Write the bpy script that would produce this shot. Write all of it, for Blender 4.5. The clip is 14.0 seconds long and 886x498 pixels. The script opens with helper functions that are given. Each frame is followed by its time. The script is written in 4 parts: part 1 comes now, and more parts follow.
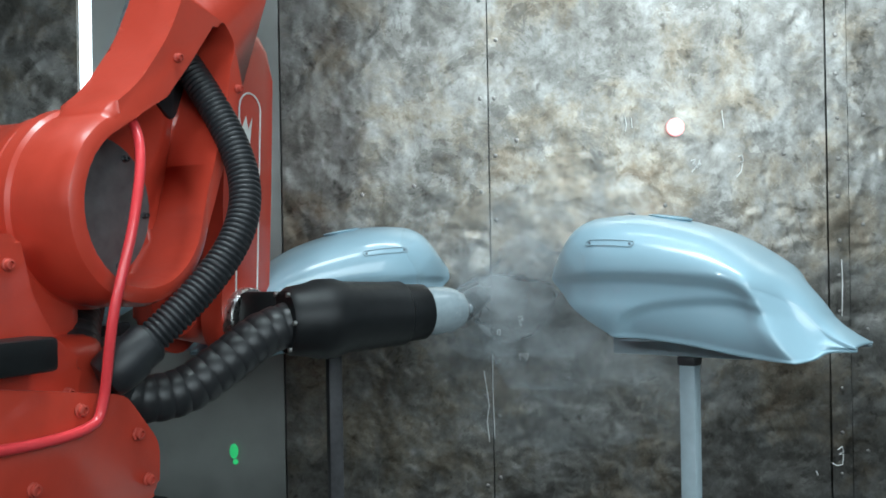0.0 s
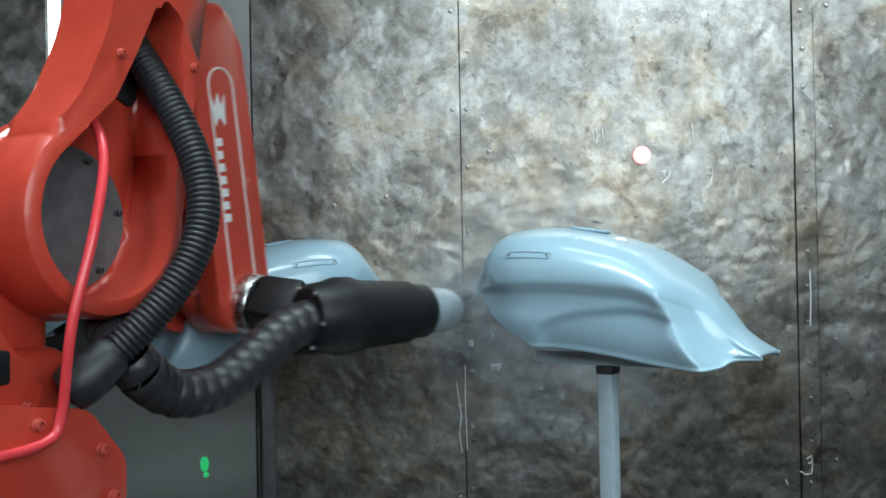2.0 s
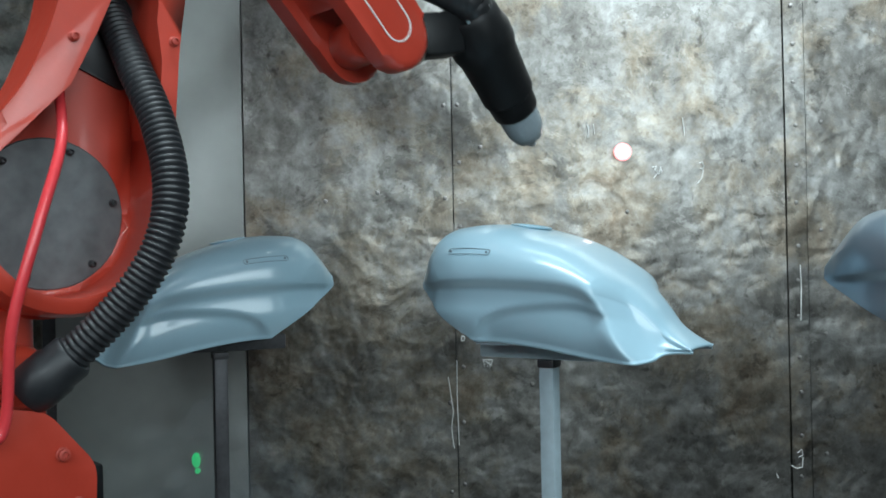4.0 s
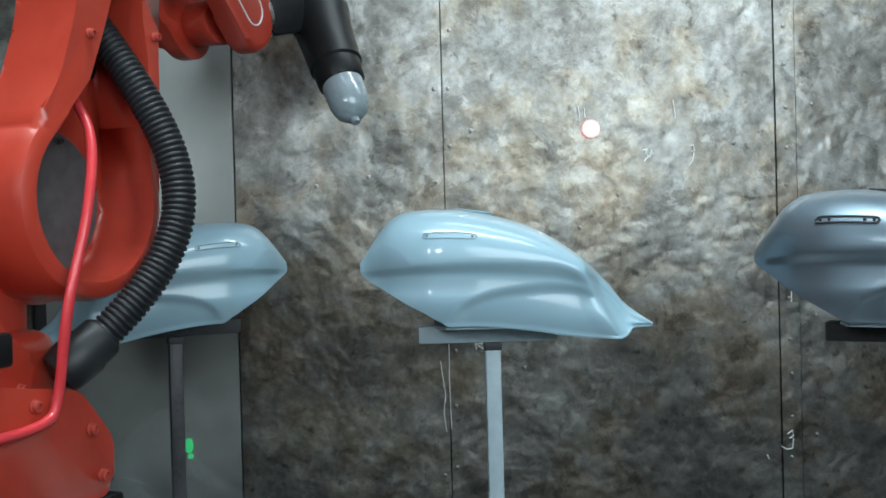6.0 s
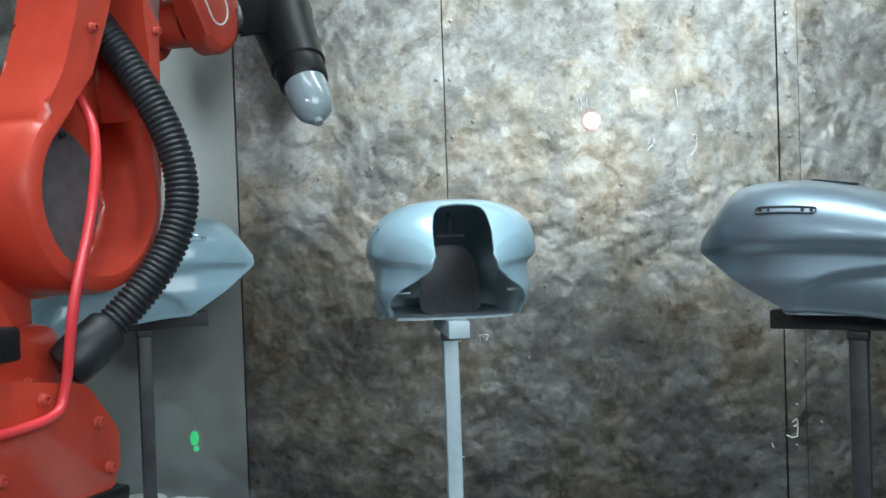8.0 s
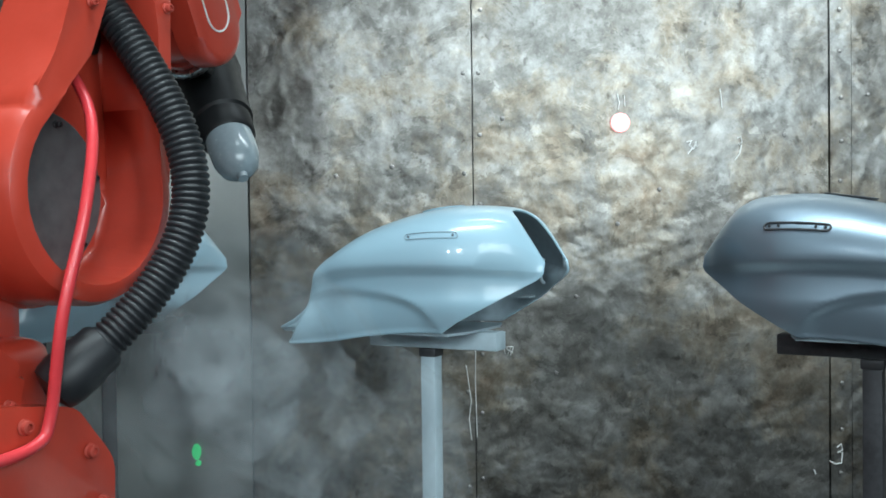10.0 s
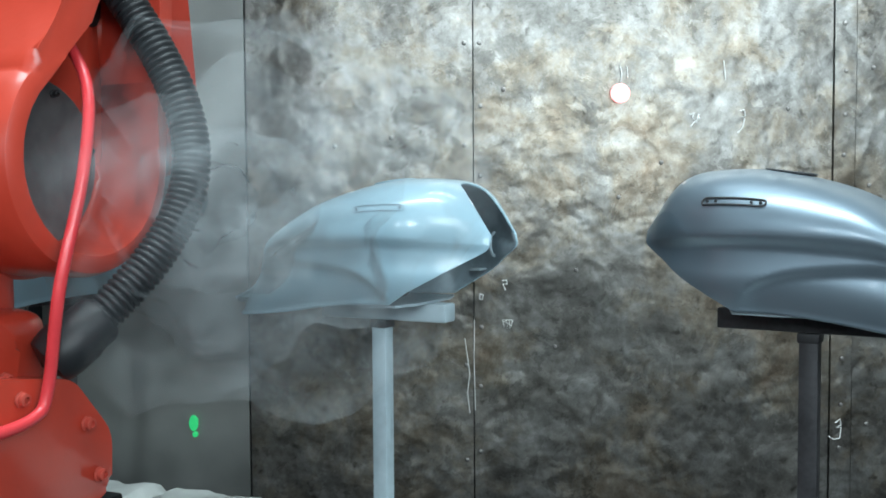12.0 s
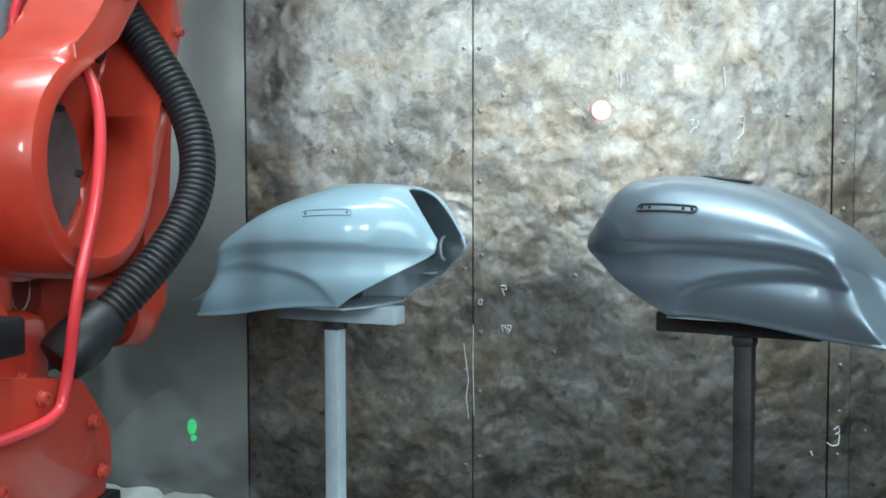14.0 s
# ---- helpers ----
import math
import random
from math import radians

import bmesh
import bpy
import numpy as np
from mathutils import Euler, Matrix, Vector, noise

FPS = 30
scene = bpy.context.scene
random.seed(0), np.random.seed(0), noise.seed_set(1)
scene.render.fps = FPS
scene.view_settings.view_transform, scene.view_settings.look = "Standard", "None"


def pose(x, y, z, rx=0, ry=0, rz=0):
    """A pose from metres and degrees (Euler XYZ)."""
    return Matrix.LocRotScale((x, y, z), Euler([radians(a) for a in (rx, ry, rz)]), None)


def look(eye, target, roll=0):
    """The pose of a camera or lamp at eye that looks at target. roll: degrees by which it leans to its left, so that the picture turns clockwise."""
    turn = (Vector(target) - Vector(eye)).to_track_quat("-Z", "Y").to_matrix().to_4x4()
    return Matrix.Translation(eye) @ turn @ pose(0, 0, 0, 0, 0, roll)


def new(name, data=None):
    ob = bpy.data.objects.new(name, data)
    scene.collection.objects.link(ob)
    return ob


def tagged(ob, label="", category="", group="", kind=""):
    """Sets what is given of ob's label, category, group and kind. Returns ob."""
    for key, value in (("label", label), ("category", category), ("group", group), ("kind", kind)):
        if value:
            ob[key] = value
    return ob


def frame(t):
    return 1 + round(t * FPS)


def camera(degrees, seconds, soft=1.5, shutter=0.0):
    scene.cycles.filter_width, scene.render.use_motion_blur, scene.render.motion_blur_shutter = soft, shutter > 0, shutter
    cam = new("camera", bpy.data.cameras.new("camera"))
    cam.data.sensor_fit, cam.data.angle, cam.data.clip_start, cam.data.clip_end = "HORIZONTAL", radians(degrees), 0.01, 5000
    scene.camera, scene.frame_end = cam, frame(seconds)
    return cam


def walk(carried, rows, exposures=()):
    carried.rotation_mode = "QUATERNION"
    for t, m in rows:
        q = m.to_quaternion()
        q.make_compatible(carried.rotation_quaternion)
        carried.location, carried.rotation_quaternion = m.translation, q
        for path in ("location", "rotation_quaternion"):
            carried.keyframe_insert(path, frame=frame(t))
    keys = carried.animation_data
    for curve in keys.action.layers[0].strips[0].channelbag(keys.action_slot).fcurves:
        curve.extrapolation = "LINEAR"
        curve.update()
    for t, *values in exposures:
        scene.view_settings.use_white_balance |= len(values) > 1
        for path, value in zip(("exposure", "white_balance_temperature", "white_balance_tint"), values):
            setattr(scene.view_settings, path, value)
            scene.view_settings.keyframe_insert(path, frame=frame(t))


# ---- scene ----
cam = camera(48.0, 14.0, soft=1.7, shutter=0.4)
# seconds, place, tilt, roll, turn
VIEW = [
    (0, 0.000, 0.000, 1.350, 90.01, 1.00, -0.01),
    (0.5, 0.000, 0.000, 1.350, 90.00, 1.06, -0.47),
    (1, 0.000, 0.000, 1.350, 90.11, 1.07, -0.96),
    (1.5, 0.000, 0.000, 1.350, 90.38, 0.98, -1.34),
    (2, 0.000, 0.000, 1.350, 90.61, 1.04, -1.61),
    (2.5, 0.000, 0.000, 1.350, 90.61, 1.07, -1.74),
    (3, 0.000, 0.000, 1.350, 90.50, 1.19, -1.87),
    (5.5, 0.000, 0.000, 1.350, 89.82, 1.05, -2.41),
    (6, 0.000, 0.000, 1.350, 89.42, 1.51, -2.59),
    (6.5, 0.000, 0.000, 1.350, 89.19, 1.68, -2.59),
    (7, 0.000, 0.000, 1.350, 89.03, 1.77, -2.54),
    (7.5, 0.000, 0.000, 1.350, 88.92, 1.81, -2.44),
    (8, 0.000, 0.000, 1.350, 88.92, 1.96, -2.41),
    (10.5, -0.050, 0.190, 1.372, 88.45, 0.31, -2.20),
    (11, -0.050, 0.190, 1.372, 87.49, 0.05, -2.13),
    (11.5, -0.050, 0.190, 1.372, 87.15, 0.32, -2.16),
    (12, -0.050, 0.190, 1.372, 87.02, 0.34, -2.46),
    (12.5, -0.050, 0.190, 1.372, 87.05, 0.33, -2.77),
    (13, -0.050, 0.190, 1.372, 87.05, 0.31, -3.04),
    (13.5, -0.050, 0.190, 1.372, 87.14, 0.34, -3.15),
    (14, -0.050, 0.190, 1.372, 87.30, 0.08, -2.49),
]
walk(cam, [(r[0], pose(*r[1:])) for r in VIEW],
     exposures=[(0, 0.14), (3, 0.12), (5.5, 0.03), (7.5, 0.28), (8.2, 0.34), (10.5, 0.30), (11.5, 0.40), (14, 0.42)])

# ---- light ----
world = bpy.data.worlds.new("booth_air")
scene.world = world
world.use_nodes = True
world.node_tree.nodes["Background"].inputs["Color"].default_value = (0.55, 0.65, 0.72, 1)
world.node_tree.nodes["Background"].inputs["Strength"].default_value = 0.07


def area_light(place, target, sx, sy, power, colour, spread=180):
    """A rectangular area lamp; spread narrows its beam."""
    d = bpy.data.lights.new("area_lamp", "AREA")
    d.shape, d.size, d.size_y, d.energy, d.color, d.spread = "RECTANGLE", sx, sy, power, colour, radians(spread)
    ob = new("area_lamp", d)
    ob.matrix_world = look(place, target)
    return ob


# the large soft lamp on the camera's side, an added wall washer, the lamp over the line
area_light((1.15, -0.95, 2.2), (0.25, 1.8, 1.4), 2.2, 1.4, 23, (0.80, 0.95, 1.01), 110)
# washer with no known source, added to brighten the top of the wall
area_light((1.15, 1.95, 2.5), (1.15, 2.5, 1.9), 2.3, 0.12, 21, (0.805, 0.95, 1.015), 130)
area_light((-0.1, 1.25, 2.9), (-0.1, 1.32, 1.2), 2.2, 0.3, 9, (0.78, 0.95, 1.0), 64)
# a pair of upright lamp panels
for x in (-1.5, -0.7):
    area_light((x, -0.95, 2.1), (x * 0.2, 1.8, 1.55), 0.24, 0.38, 2.6, (0.805, 0.95, 1.015), 90)


# ---- materials ----
def material(name, base, rough=0.5, metal=0.0, vary=0.15, scale=8.0, bump=0.0, bump_scale=60.0, coat=0.0, emit=None, dark=None, spec=0.5):
    """Principled with two scales of noise in the colour and the gloss."""
    m = bpy.data.materials.new(name)
    m.use_nodes = True
    nt = m.node_tree
    b = nt.nodes["Principled BSDF"]
    tc = nt.nodes.new("ShaderNodeTexCoord")
    n1, n2 = nt.nodes.new("ShaderNodeTexNoise"), nt.nodes.new("ShaderNodeTexNoise")
    n1.inputs["Scale"].default_value, n2.inputs["Scale"].default_value = scale, scale * 7
    n1.inputs["Detail"].default_value = n2.inputs["Detail"].default_value = 6
    for n in (n1, n2):
        nt.links.new(tc.outputs["Object"], n.inputs["Vector"])
    add = nt.nodes.new("ShaderNodeMath")
    add.operation = "ADD"
    nt.links.new(n1.outputs["Fac"], add.inputs[0])
    nt.links.new(n2.outputs["Fac"], add.inputs[1])
    ramp = nt.nodes.new("ShaderNodeValToRGB")
    ramp.color_ramp.elements[0].position, ramp.color_ramp.elements[1].position = 0.35, 0.75
    lo = dark or tuple(c * (1 - vary) for c in base)
    hi = tuple(min(1, c * (1 + vary)) for c in base) if not dark else base
    ramp.color_ramp.elements[0].color, ramp.color_ramp.elements[1].color = (*lo, 1), (*hi, 1)
    half = nt.nodes.new("ShaderNodeMath")
    half.operation = "MULTIPLY"
    half.inputs[1].default_value = 0.5
    nt.links.new(add.outputs[0], half.inputs[0])
    nt.links.new(half.outputs[0], ramp.inputs["Fac"])
    nt.links.new(ramp.outputs["Color"], b.inputs["Base Color"])
    mr = nt.nodes.new("ShaderNodeMapRange")
    mr.inputs["From Min"].default_value, mr.inputs["From Max"].default_value = 0.3, 0.7
    mr.inputs["To Min"].default_value, mr.inputs["To Max"].default_value = max(0.02, rough - 0.04), min(1, rough + 0.06)
    nt.links.new(n2.outputs["Fac"], mr.inputs["Value"])
    nt.links.new(mr.outputs["Result"], b.inputs["Roughness"])
    b.inputs["Metallic"].default_value, b.inputs["Coat Weight"].default_value = metal, coat
    b.inputs["Coat Roughness"].default_value = 0.05
    b.inputs["Specular IOR Level"].default_value = spec
    if bump:
        n3, bp = nt.nodes.new("ShaderNodeTexNoise"), nt.nodes.new("ShaderNodeBump")
        n3.inputs["Scale"].default_value, n3.inputs["Detail"].default_value = bump_scale, 4
        nt.links.new(tc.outputs["Object"], n3.inputs["Vector"])
        nt.links.new(n3.outputs["Fac"], bp.inputs["Height"])
        bp.inputs["Strength"].default_value, bp.inputs["Distance"].default_value = bump, 0.004
        nt.links.new(bp.outputs["Normal"], b.inputs["Normal"])
    if emit:
        b.inputs["Emission Color"].default_value, b.inputs["Emission Strength"].default_value = (*emit[0], 1), emit[1]
    return m


def stained_steel():
    """Old sheet steel: blotches of warm and cold grey, rust, dents and a low sheen."""
    m = bpy.data.materials.new("stained_steel")
    m.use_nodes = True
    nt = m.node_tree
    N, L = nt.nodes.new, nt.links.new
    b = nt.nodes["Principled BSDF"]
    tc = N("ShaderNodeTexCoord")

    def noise_tex(scale, detail, distortion=0.0, rough=0.6):
        n = N("ShaderNodeTexNoise")
        n.inputs["Scale"].default_value, n.inputs["Detail"].default_value = scale, detail
        n.inputs["Distortion"].default_value, n.inputs["Roughness"].default_value = distortion, rough
        L(tc.outputs["Object"], n.inputs["Vector"])
        return n

    def ramp(fac, stops):
        r = N("ShaderNodeValToRGB")
        while len(r.color_ramp.elements) < len(stops):
            r.color_ramp.elements.new(0.5)
        for e, (p, c) in zip(r.color_ramp.elements, stops):
            e.position, e.color = p, (*c, 1)
        L(fac, r.inputs["Fac"])
        return r.outputs["Color"]

    def mix(kind, fac, a, c):
        x = N("ShaderNodeMix")
        x.data_type, x.blend_type = "RGBA", kind
        if isinstance(fac, float):
            x.inputs["Factor"].default_value = fac
        else:
            L(fac, x.inputs["Factor"])
        L(a, x.inputs["A"]), L(c, x.inputs["B"])
        return x.outputs["Result"]

    patch = ramp(noise_tex(9.5, 10, 0.25, 0.72).outputs["Fac"], [(0.30, (0.25, 0.24, 0.225)), (0.45, (0.43, 0.42, 0.40)), (0.56, (0.58, 0.58, 0.57)), (0.70, (0.80, 0.82, 0.82))])
    cell = N("ShaderNodeTexVoronoi")
    cell.inputs["Scale"].default_value = 15
    L(mix("LINEAR_LIGHT", 0.22, tc.outputs["Object"], noise_tex(9, 6, 0.5, 0.65).outputs["Color"]), cell.inputs["Vector"])
    flake = ramp(cell.outputs["Color"], [(0.15, (0.30, 0.30, 0.30)), (0.5, (0.5, 0.5, 0.5)), (0.9, (0.68, 0.68, 0.68))])
    patch = mix("OVERLAY", 0.62, patch, flake)
    broad = ramp(noise_tex(1.7, 4, 0.2, 0.55).outputs["Fac"], [(0.35, (0.55, 0.55, 0.55)), (0.65, (1, 1, 1))])
    col = mix("MULTIPLY", 0.75, patch, broad)
    rust = ramp(noise_tex(4.2, 7, 0.3, 0.72).outputs["Fac"], [(0.48, (0.5, 0.5, 0.5)), (0.58, (0.57, 0.49, 0.39)), (0.70, (0.46, 0.31, 0.19))])
    col = mix("OVERLAY", 0.62, col, rust)
    spots = ramp(noise_tex(27, 3, 0.2).outputs["Fac"], [(0.27, (0.3, 0.28, 0.26)), (0.38, (1, 1, 1))])
    col = mix("MULTIPLY", 0.7, col, spots)
    fine = ramp(noise_tex(75, 5, 0.3, 0.7).outputs["Fac"], [(0.32, (0.60, 0.585, 0.57)), (0.60, (1, 1, 1))])
    col = mix("MULTIPLY", 0.55, col, fine)
    dull = N("ShaderNodeRGB")
    dull.outputs[0].default_value = (0.50, 0.495, 0.48, 1)
    col = mix("MULTIPLY", 1.0, col, dull.outputs[0])
    L(col, b.inputs["Base Color"])
    b.inputs["Metallic"].default_value = 0.88
    L(ramp(noise_tex(11, 6, 0.4).outputs["Fac"], [(0.35, (0.46, 0.46, 0.46)), (0.65, (0.33, 0.33, 0.33))]), b.inputs["Roughness"])
    n, n2 = N("ShaderNodeTexVoronoi"), noise_tex(6, 3, 0.4)
    n.feature, n.inputs["Scale"].default_value, n.inputs["Smoothness"].default_value = "SMOOTH_F1", 17, 0.6
    warp = mix("LINEAR_LIGHT", 0.08, tc.outputs["Object"], noise_tex(7, 3).outputs["Color"])
    L(warp, n.inputs["Vector"])
    hills = N("ShaderNodeMath")
    hills.operation = "MULTIPLY_ADD"
    hills.inputs[1].default_value = 1.5
    L(n2.outputs["Fac"], hills.inputs[0]), L(n.outputs["Distance"], hills.inputs[2])
    bp = N("ShaderNodeBump")
    bp.inputs["Strength"].default_value, bp.inputs["Distance"].default_value = 0.25, 0.012
    L(hills.outputs[0], bp.inputs["Height"])
    L(bp.outputs["Normal"], b.inputs["Normal"])
    return m


STEEL = stained_steel()
PLAIN_STEEL = material("smooth_grey_panel", (0.31, 0.32, 0.31), 0.46, 0.9, 0.12, 2.5, 0.05, 8)
PAINT = material("pale_blue_grey_paint", (0.315, 0.48, 0.57), 0.36, 0.0, 0.015, 1.5, coat=0.65)
PRIMER = material("dark_silver_primer", (0.21, 0.275, 0.33), 0.40, 0.6, 0.02, 1.5, coat=0.2)
RAW = material("grey_moulded_plastic", (0.31, 0.39, 0.435), 0.5, 0.0, 0.2, 9, 0.05, 60)
RED = material("red_robot_enamel", (0.50, 0.048, 0.026), 0.38, 0.0, 0.1, 5, 0.06, 90, coat=0.35)
RED_DUSTY = material("dusty_red_enamel", (0.46, 0.06, 0.04), 0.55, 0.0, 0.18, 7, 0.08, 70)
DISC = material("dusty_grey_cover", (0.125, 0.135, 0.14), 0.46, 0.2, 0.4, 6, 0.05, 40)
RUBBER = material("black_ribbed_hose", (0.017, 0.019, 0.022), 0.46, 0.0, 0.3, 20, 0.05, 90)
SLEEVE = material("black_wrapped_hose", (0.019, 0.020, 0.022), 0.42, 0.0, 0.35, 14, 0.1, 60)
SLEEVE_DUSTED = material("oversprayed_hose", (0.26, 0.33, 0.37), 0.38, 0.0, 0.3, 14, 0.1, 60)
BLACK = material("black_anodised_body", (0.008, 0.009, 0.010), 0.45, 0.0, 0.3, 12, 0.08, 80, spec=0.3)
CHROME = material("machined_steel", (0.6, 0.6, 0.59), 0.28, 1.0, 0.12, 20)
CABLE = material("red_plastic_tube", (0.72, 0.05, 0.06), 0.32, 0.0, 0.1, 12, coat=0.2)
DOME = material("frosted_grey_cap", (0.27, 0.33, 0.36), 0.22, 0.0, 0.12, 14, coat=0.5)
WHITE = material("white_marking", (0.7, 0.7, 0.68), 0.5, 0.0, 0.08, 20)
DARK_STEEL = material("oversprayed_dark_steel", (0.06, 0.06, 0.065), 0.5, 0.4, 0.35, 16, 0.1, 60)
SHEET = material("dusty_white_film", (0.62, 0.66, 0.64), 0.5, 0.0, 0.15, 5, 0.5, 14)
CHALK = material("white_chalk", (0.75, 0.76, 0.74), 0.8)
INK = material("dark_outline", (0.03, 0.035, 0.04), 0.6)
FLOOR = material("oversprayed_floor", (0.055, 0.056, 0.056), 0.7, 0.0, 0.3, 3, 0.2, 30)
BOOTH_GREY = material("grey_booth_panel", (0.16, 0.165, 0.165), 0.55, 0.0, 0.08, 3, 0.05, 20)
CEIL = material("white_ceiling", (0.70, 0.71, 0.71), 0.7, 0.0, 0.1, 3)
# emission paints the lamp's reflection on the wall
GLOW = material("pinkish_glint", (1, 0.8, 0.8), 0.4, emit=((1.0, 0.90, 0.89), 9.0))
GLOW_RIM = material("red_glint_rim", (1, 0.4, 0.4), 0.4, emit=((1.0, 0.36, 0.38), 1.1))
GREEN = material("green_light_spot", (0.05, 0.6, 0.2), 0.4, emit=((0.02, 0.75, 0.22), 0.28))
GAP_GLOW = material("lit_gap_strip", (0.8, 0.9, 1), 0.4, emit=((0.8, 0.93, 1.0), 3.0))


# ---- mesh helpers ----
def finish(name, bm, mat, parent=None, label="", smooth=True):
    me = bpy.data.meshes.new(name)
    bmesh.ops.recalc_face_normals(bm, faces=bm.faces)
    bm.to_mesh(me)
    bm.free()
    me.materials.append(mat)
    if smooth:
        me.shade_smooth()
        try:
            me.set_sharp_from_angle(angle=radians(38))
        except Exception:
            pass
    ob = new(name, me)
    if parent:
        ob.parent = parent
    return tagged(ob, label) if label else ob


def part(name, bm, mat, parent, label="", smooth=True):
    return finish(name, bm, mat, parent, label, smooth)


def thing(name, place, label, category, group="", kind=""):
    ob = new(name)
    ob.matrix_world = place
    ob.empty_display_size = 0.05
    return tagged(ob, label, category, group, kind)


def box(bm, lo, hi, bevel=0.0, seg=2, m=None):
    r = bmesh.ops.create_cube(bm, size=1.0)
    vs = r["verts"]
    for v in vs:
        for k in range(3):
            v.co[k] = lo[k] + (v.co[k] + 0.5) * (hi[k] - lo[k])
    if bevel:
        es = list({e for v in vs for e in v.link_edges})
        out = bmesh.ops.bevel(bm, geom=es, offset=bevel, segments=seg, affect="EDGES", profile=0.5)
        vs = list({v for f in out["faces"] for v in f.verts} | {v for v in vs if v.is_valid})
    if m:
        bmesh.ops.transform(bm, matrix=m, verts=vs)
    return vs


def revolve(bm, profile, m=None, seg=32):
    """Lathe of (radius, z) points about the local z axis."""
    rings = []
    for r, z in profile:
        if r < 1e-5:
            rings.append([bm.verts.new((0, 0, z))])
        else:
            rings.append([bm.verts.new((r * math.cos(2 * math.pi * i / seg), r * math.sin(2 * math.pi * i / seg), z)) for i in range(seg)])
    for a, b in zip(rings, rings[1:]):
        for i in range(seg):
            j = (i + 1) % seg
            if len(a) == 1 and len(b) == 1:
                continue
            if len(a) == 1:
                bm.faces.new((a[0], b[j], b[i]))
            elif len(b) == 1:
                bm.faces.new((a[i], a[j], b[0]))
            else:
                bm.faces.new((a[i], a[j], b[j], b[i]))
    vs = [v for r in rings for v in r]
    if m:
        bmesh.ops.transform(bm, matrix=m, verts=vs)
    return vs


def tube(bm, pts, radius, seg=10, cap=True):
    """A round bar along points."""
    pts = [Vector(p) for p in pts]
    rings, up = [], None
    for i, p in enumerate(pts):
        d = (pts[min(i + 1, len(pts) - 1)] - pts[max(i - 1, 0)]).normalized()
        if up is None:
            up = d.orthogonal().normalized()
        up = (up - d * up.dot(d)).normalized()
        side = d.cross(up)
        rings.append([bm.verts.new(p + radius * (math.cos(2 * math.pi * k / seg) * up + math.sin(2 * math.pi * k / seg) * side)) for k in range(seg)])
    for a, b in zip(rings, rings[1:]):
        for k in range(seg):
            j = (k + 1) % seg
            bm.faces.new((a[k], a[j], b[j], b[k]))
    if cap:
        bm.faces.new(rings[0][::-1]), bm.faces.new(rings[-1])


def spline(pts, n):
    """Points along a smooth curve through pts (Catmull-Rom)."""
    p = [Vector(a) for a in pts]
    p = [2 * p[0] - p[1]] + p + [2 * p[-1] - p[-2]]
    out = []
    for k in range(n):
        f = k / (n - 1) * (len(p) - 3)
        i = min(int(f), len(p) - 4)
        u = f - i
        a, b, c, d = p[i:i + 4]
        out.append(0.5 * (2 * b + (c - a) * u + (2 * a - 5 * b + 4 * c - d) * u * u + (3 * b - a - 3 * c + d) * u ** 3))
    return out


def bezier(a, b, c, d, n):
    return [(1 - u) ** 3 * a + 3 * u * (1 - u) ** 2 * b + 3 * u * u * (1 - u) * c + u ** 3 * d for u in (k / (n - 1) for k in range(n))]


def prism(bm, outline, y0, y1, bevel=0.0, seg=2):
    """A plate: an outline in x, z, between two values of y."""
    a = [bm.verts.new((x, y0, z)) for x, z in outline]
    b = [bm.verts.new((x, y1, z)) for x, z in outline]
    bm.faces.new(a), bm.faces.new(b[::-1])
    n = len(a)
    for i in range(n):
        j = (i + 1) % n
        bm.faces.new((a[i], b[i], b[j], a[j]))
    if bevel:
        es = [e for e in {e for v in a + b for e in v.link_edges} if abs((e.verts[0].co - e.verts[1].co).y) < 1e-6]
        bmesh.ops.bevel(bm, geom=es, offset=bevel, segments=seg, affect="EDGES", profile=0.5)


def round_outline(pts, r=0.02, n=5):
    """Rounds the corners of an outline in x, z."""
    out = []
    for i, p in enumerate(pts):
        a, b, c = Vector(pts[i - 1]), Vector(p), Vector(pts[(i + 1) % len(pts)])
        k = min(r, (a - b).length * 0.45, (c - b).length * 0.45)
        s, e = b + (a - b).normalized() * k, b + (c - b).normalized() * k
        for j in range(n + 1):
            u = j / n
            q = (1 - u) ** 2 * s + 2 * u * (1 - u) * b + u * u * e
            out.append((q.x, q.y))
    return out


def interp(table, x):
    for (x0, y0), (x1, y1) in zip(table, table[1:]):
        if x <= x1:
            u = min(1, max(0, (x - x0) / (x1 - x0)))
            return y0 + (y1 - y0) * u
    return table[-1][1]


def smooth_interp(table, x):
    """Monotone-ish cubic through a table."""
    n = len(table)
    if x <= table[0][0]:
        return table[0][1]
    if x >= table[-1][0]:
        return table[-1][1]
    i = max(k for k in range(n - 1) if table[k][0] <= x)
    (xa, ya), (x0, y0), (x1, y1), (xb, yb) = table[max(i - 1, 0)], table[i], table[i + 1], table[min(i + 2, n - 1)]
    h = x1 - x0
    m0 = (y1 - ya) / (x1 - xa) * h
    m1 = (yb - y0) / (xb - x0) * h
    u = (x - x0) / h
    return (2 * u ** 3 - 3 * u * u + 1) * y0 + (u ** 3 - 2 * u * u + u) * m0 + (3 * u * u - 2 * u ** 3) * y1 + (u ** 3 - u * u) * m1


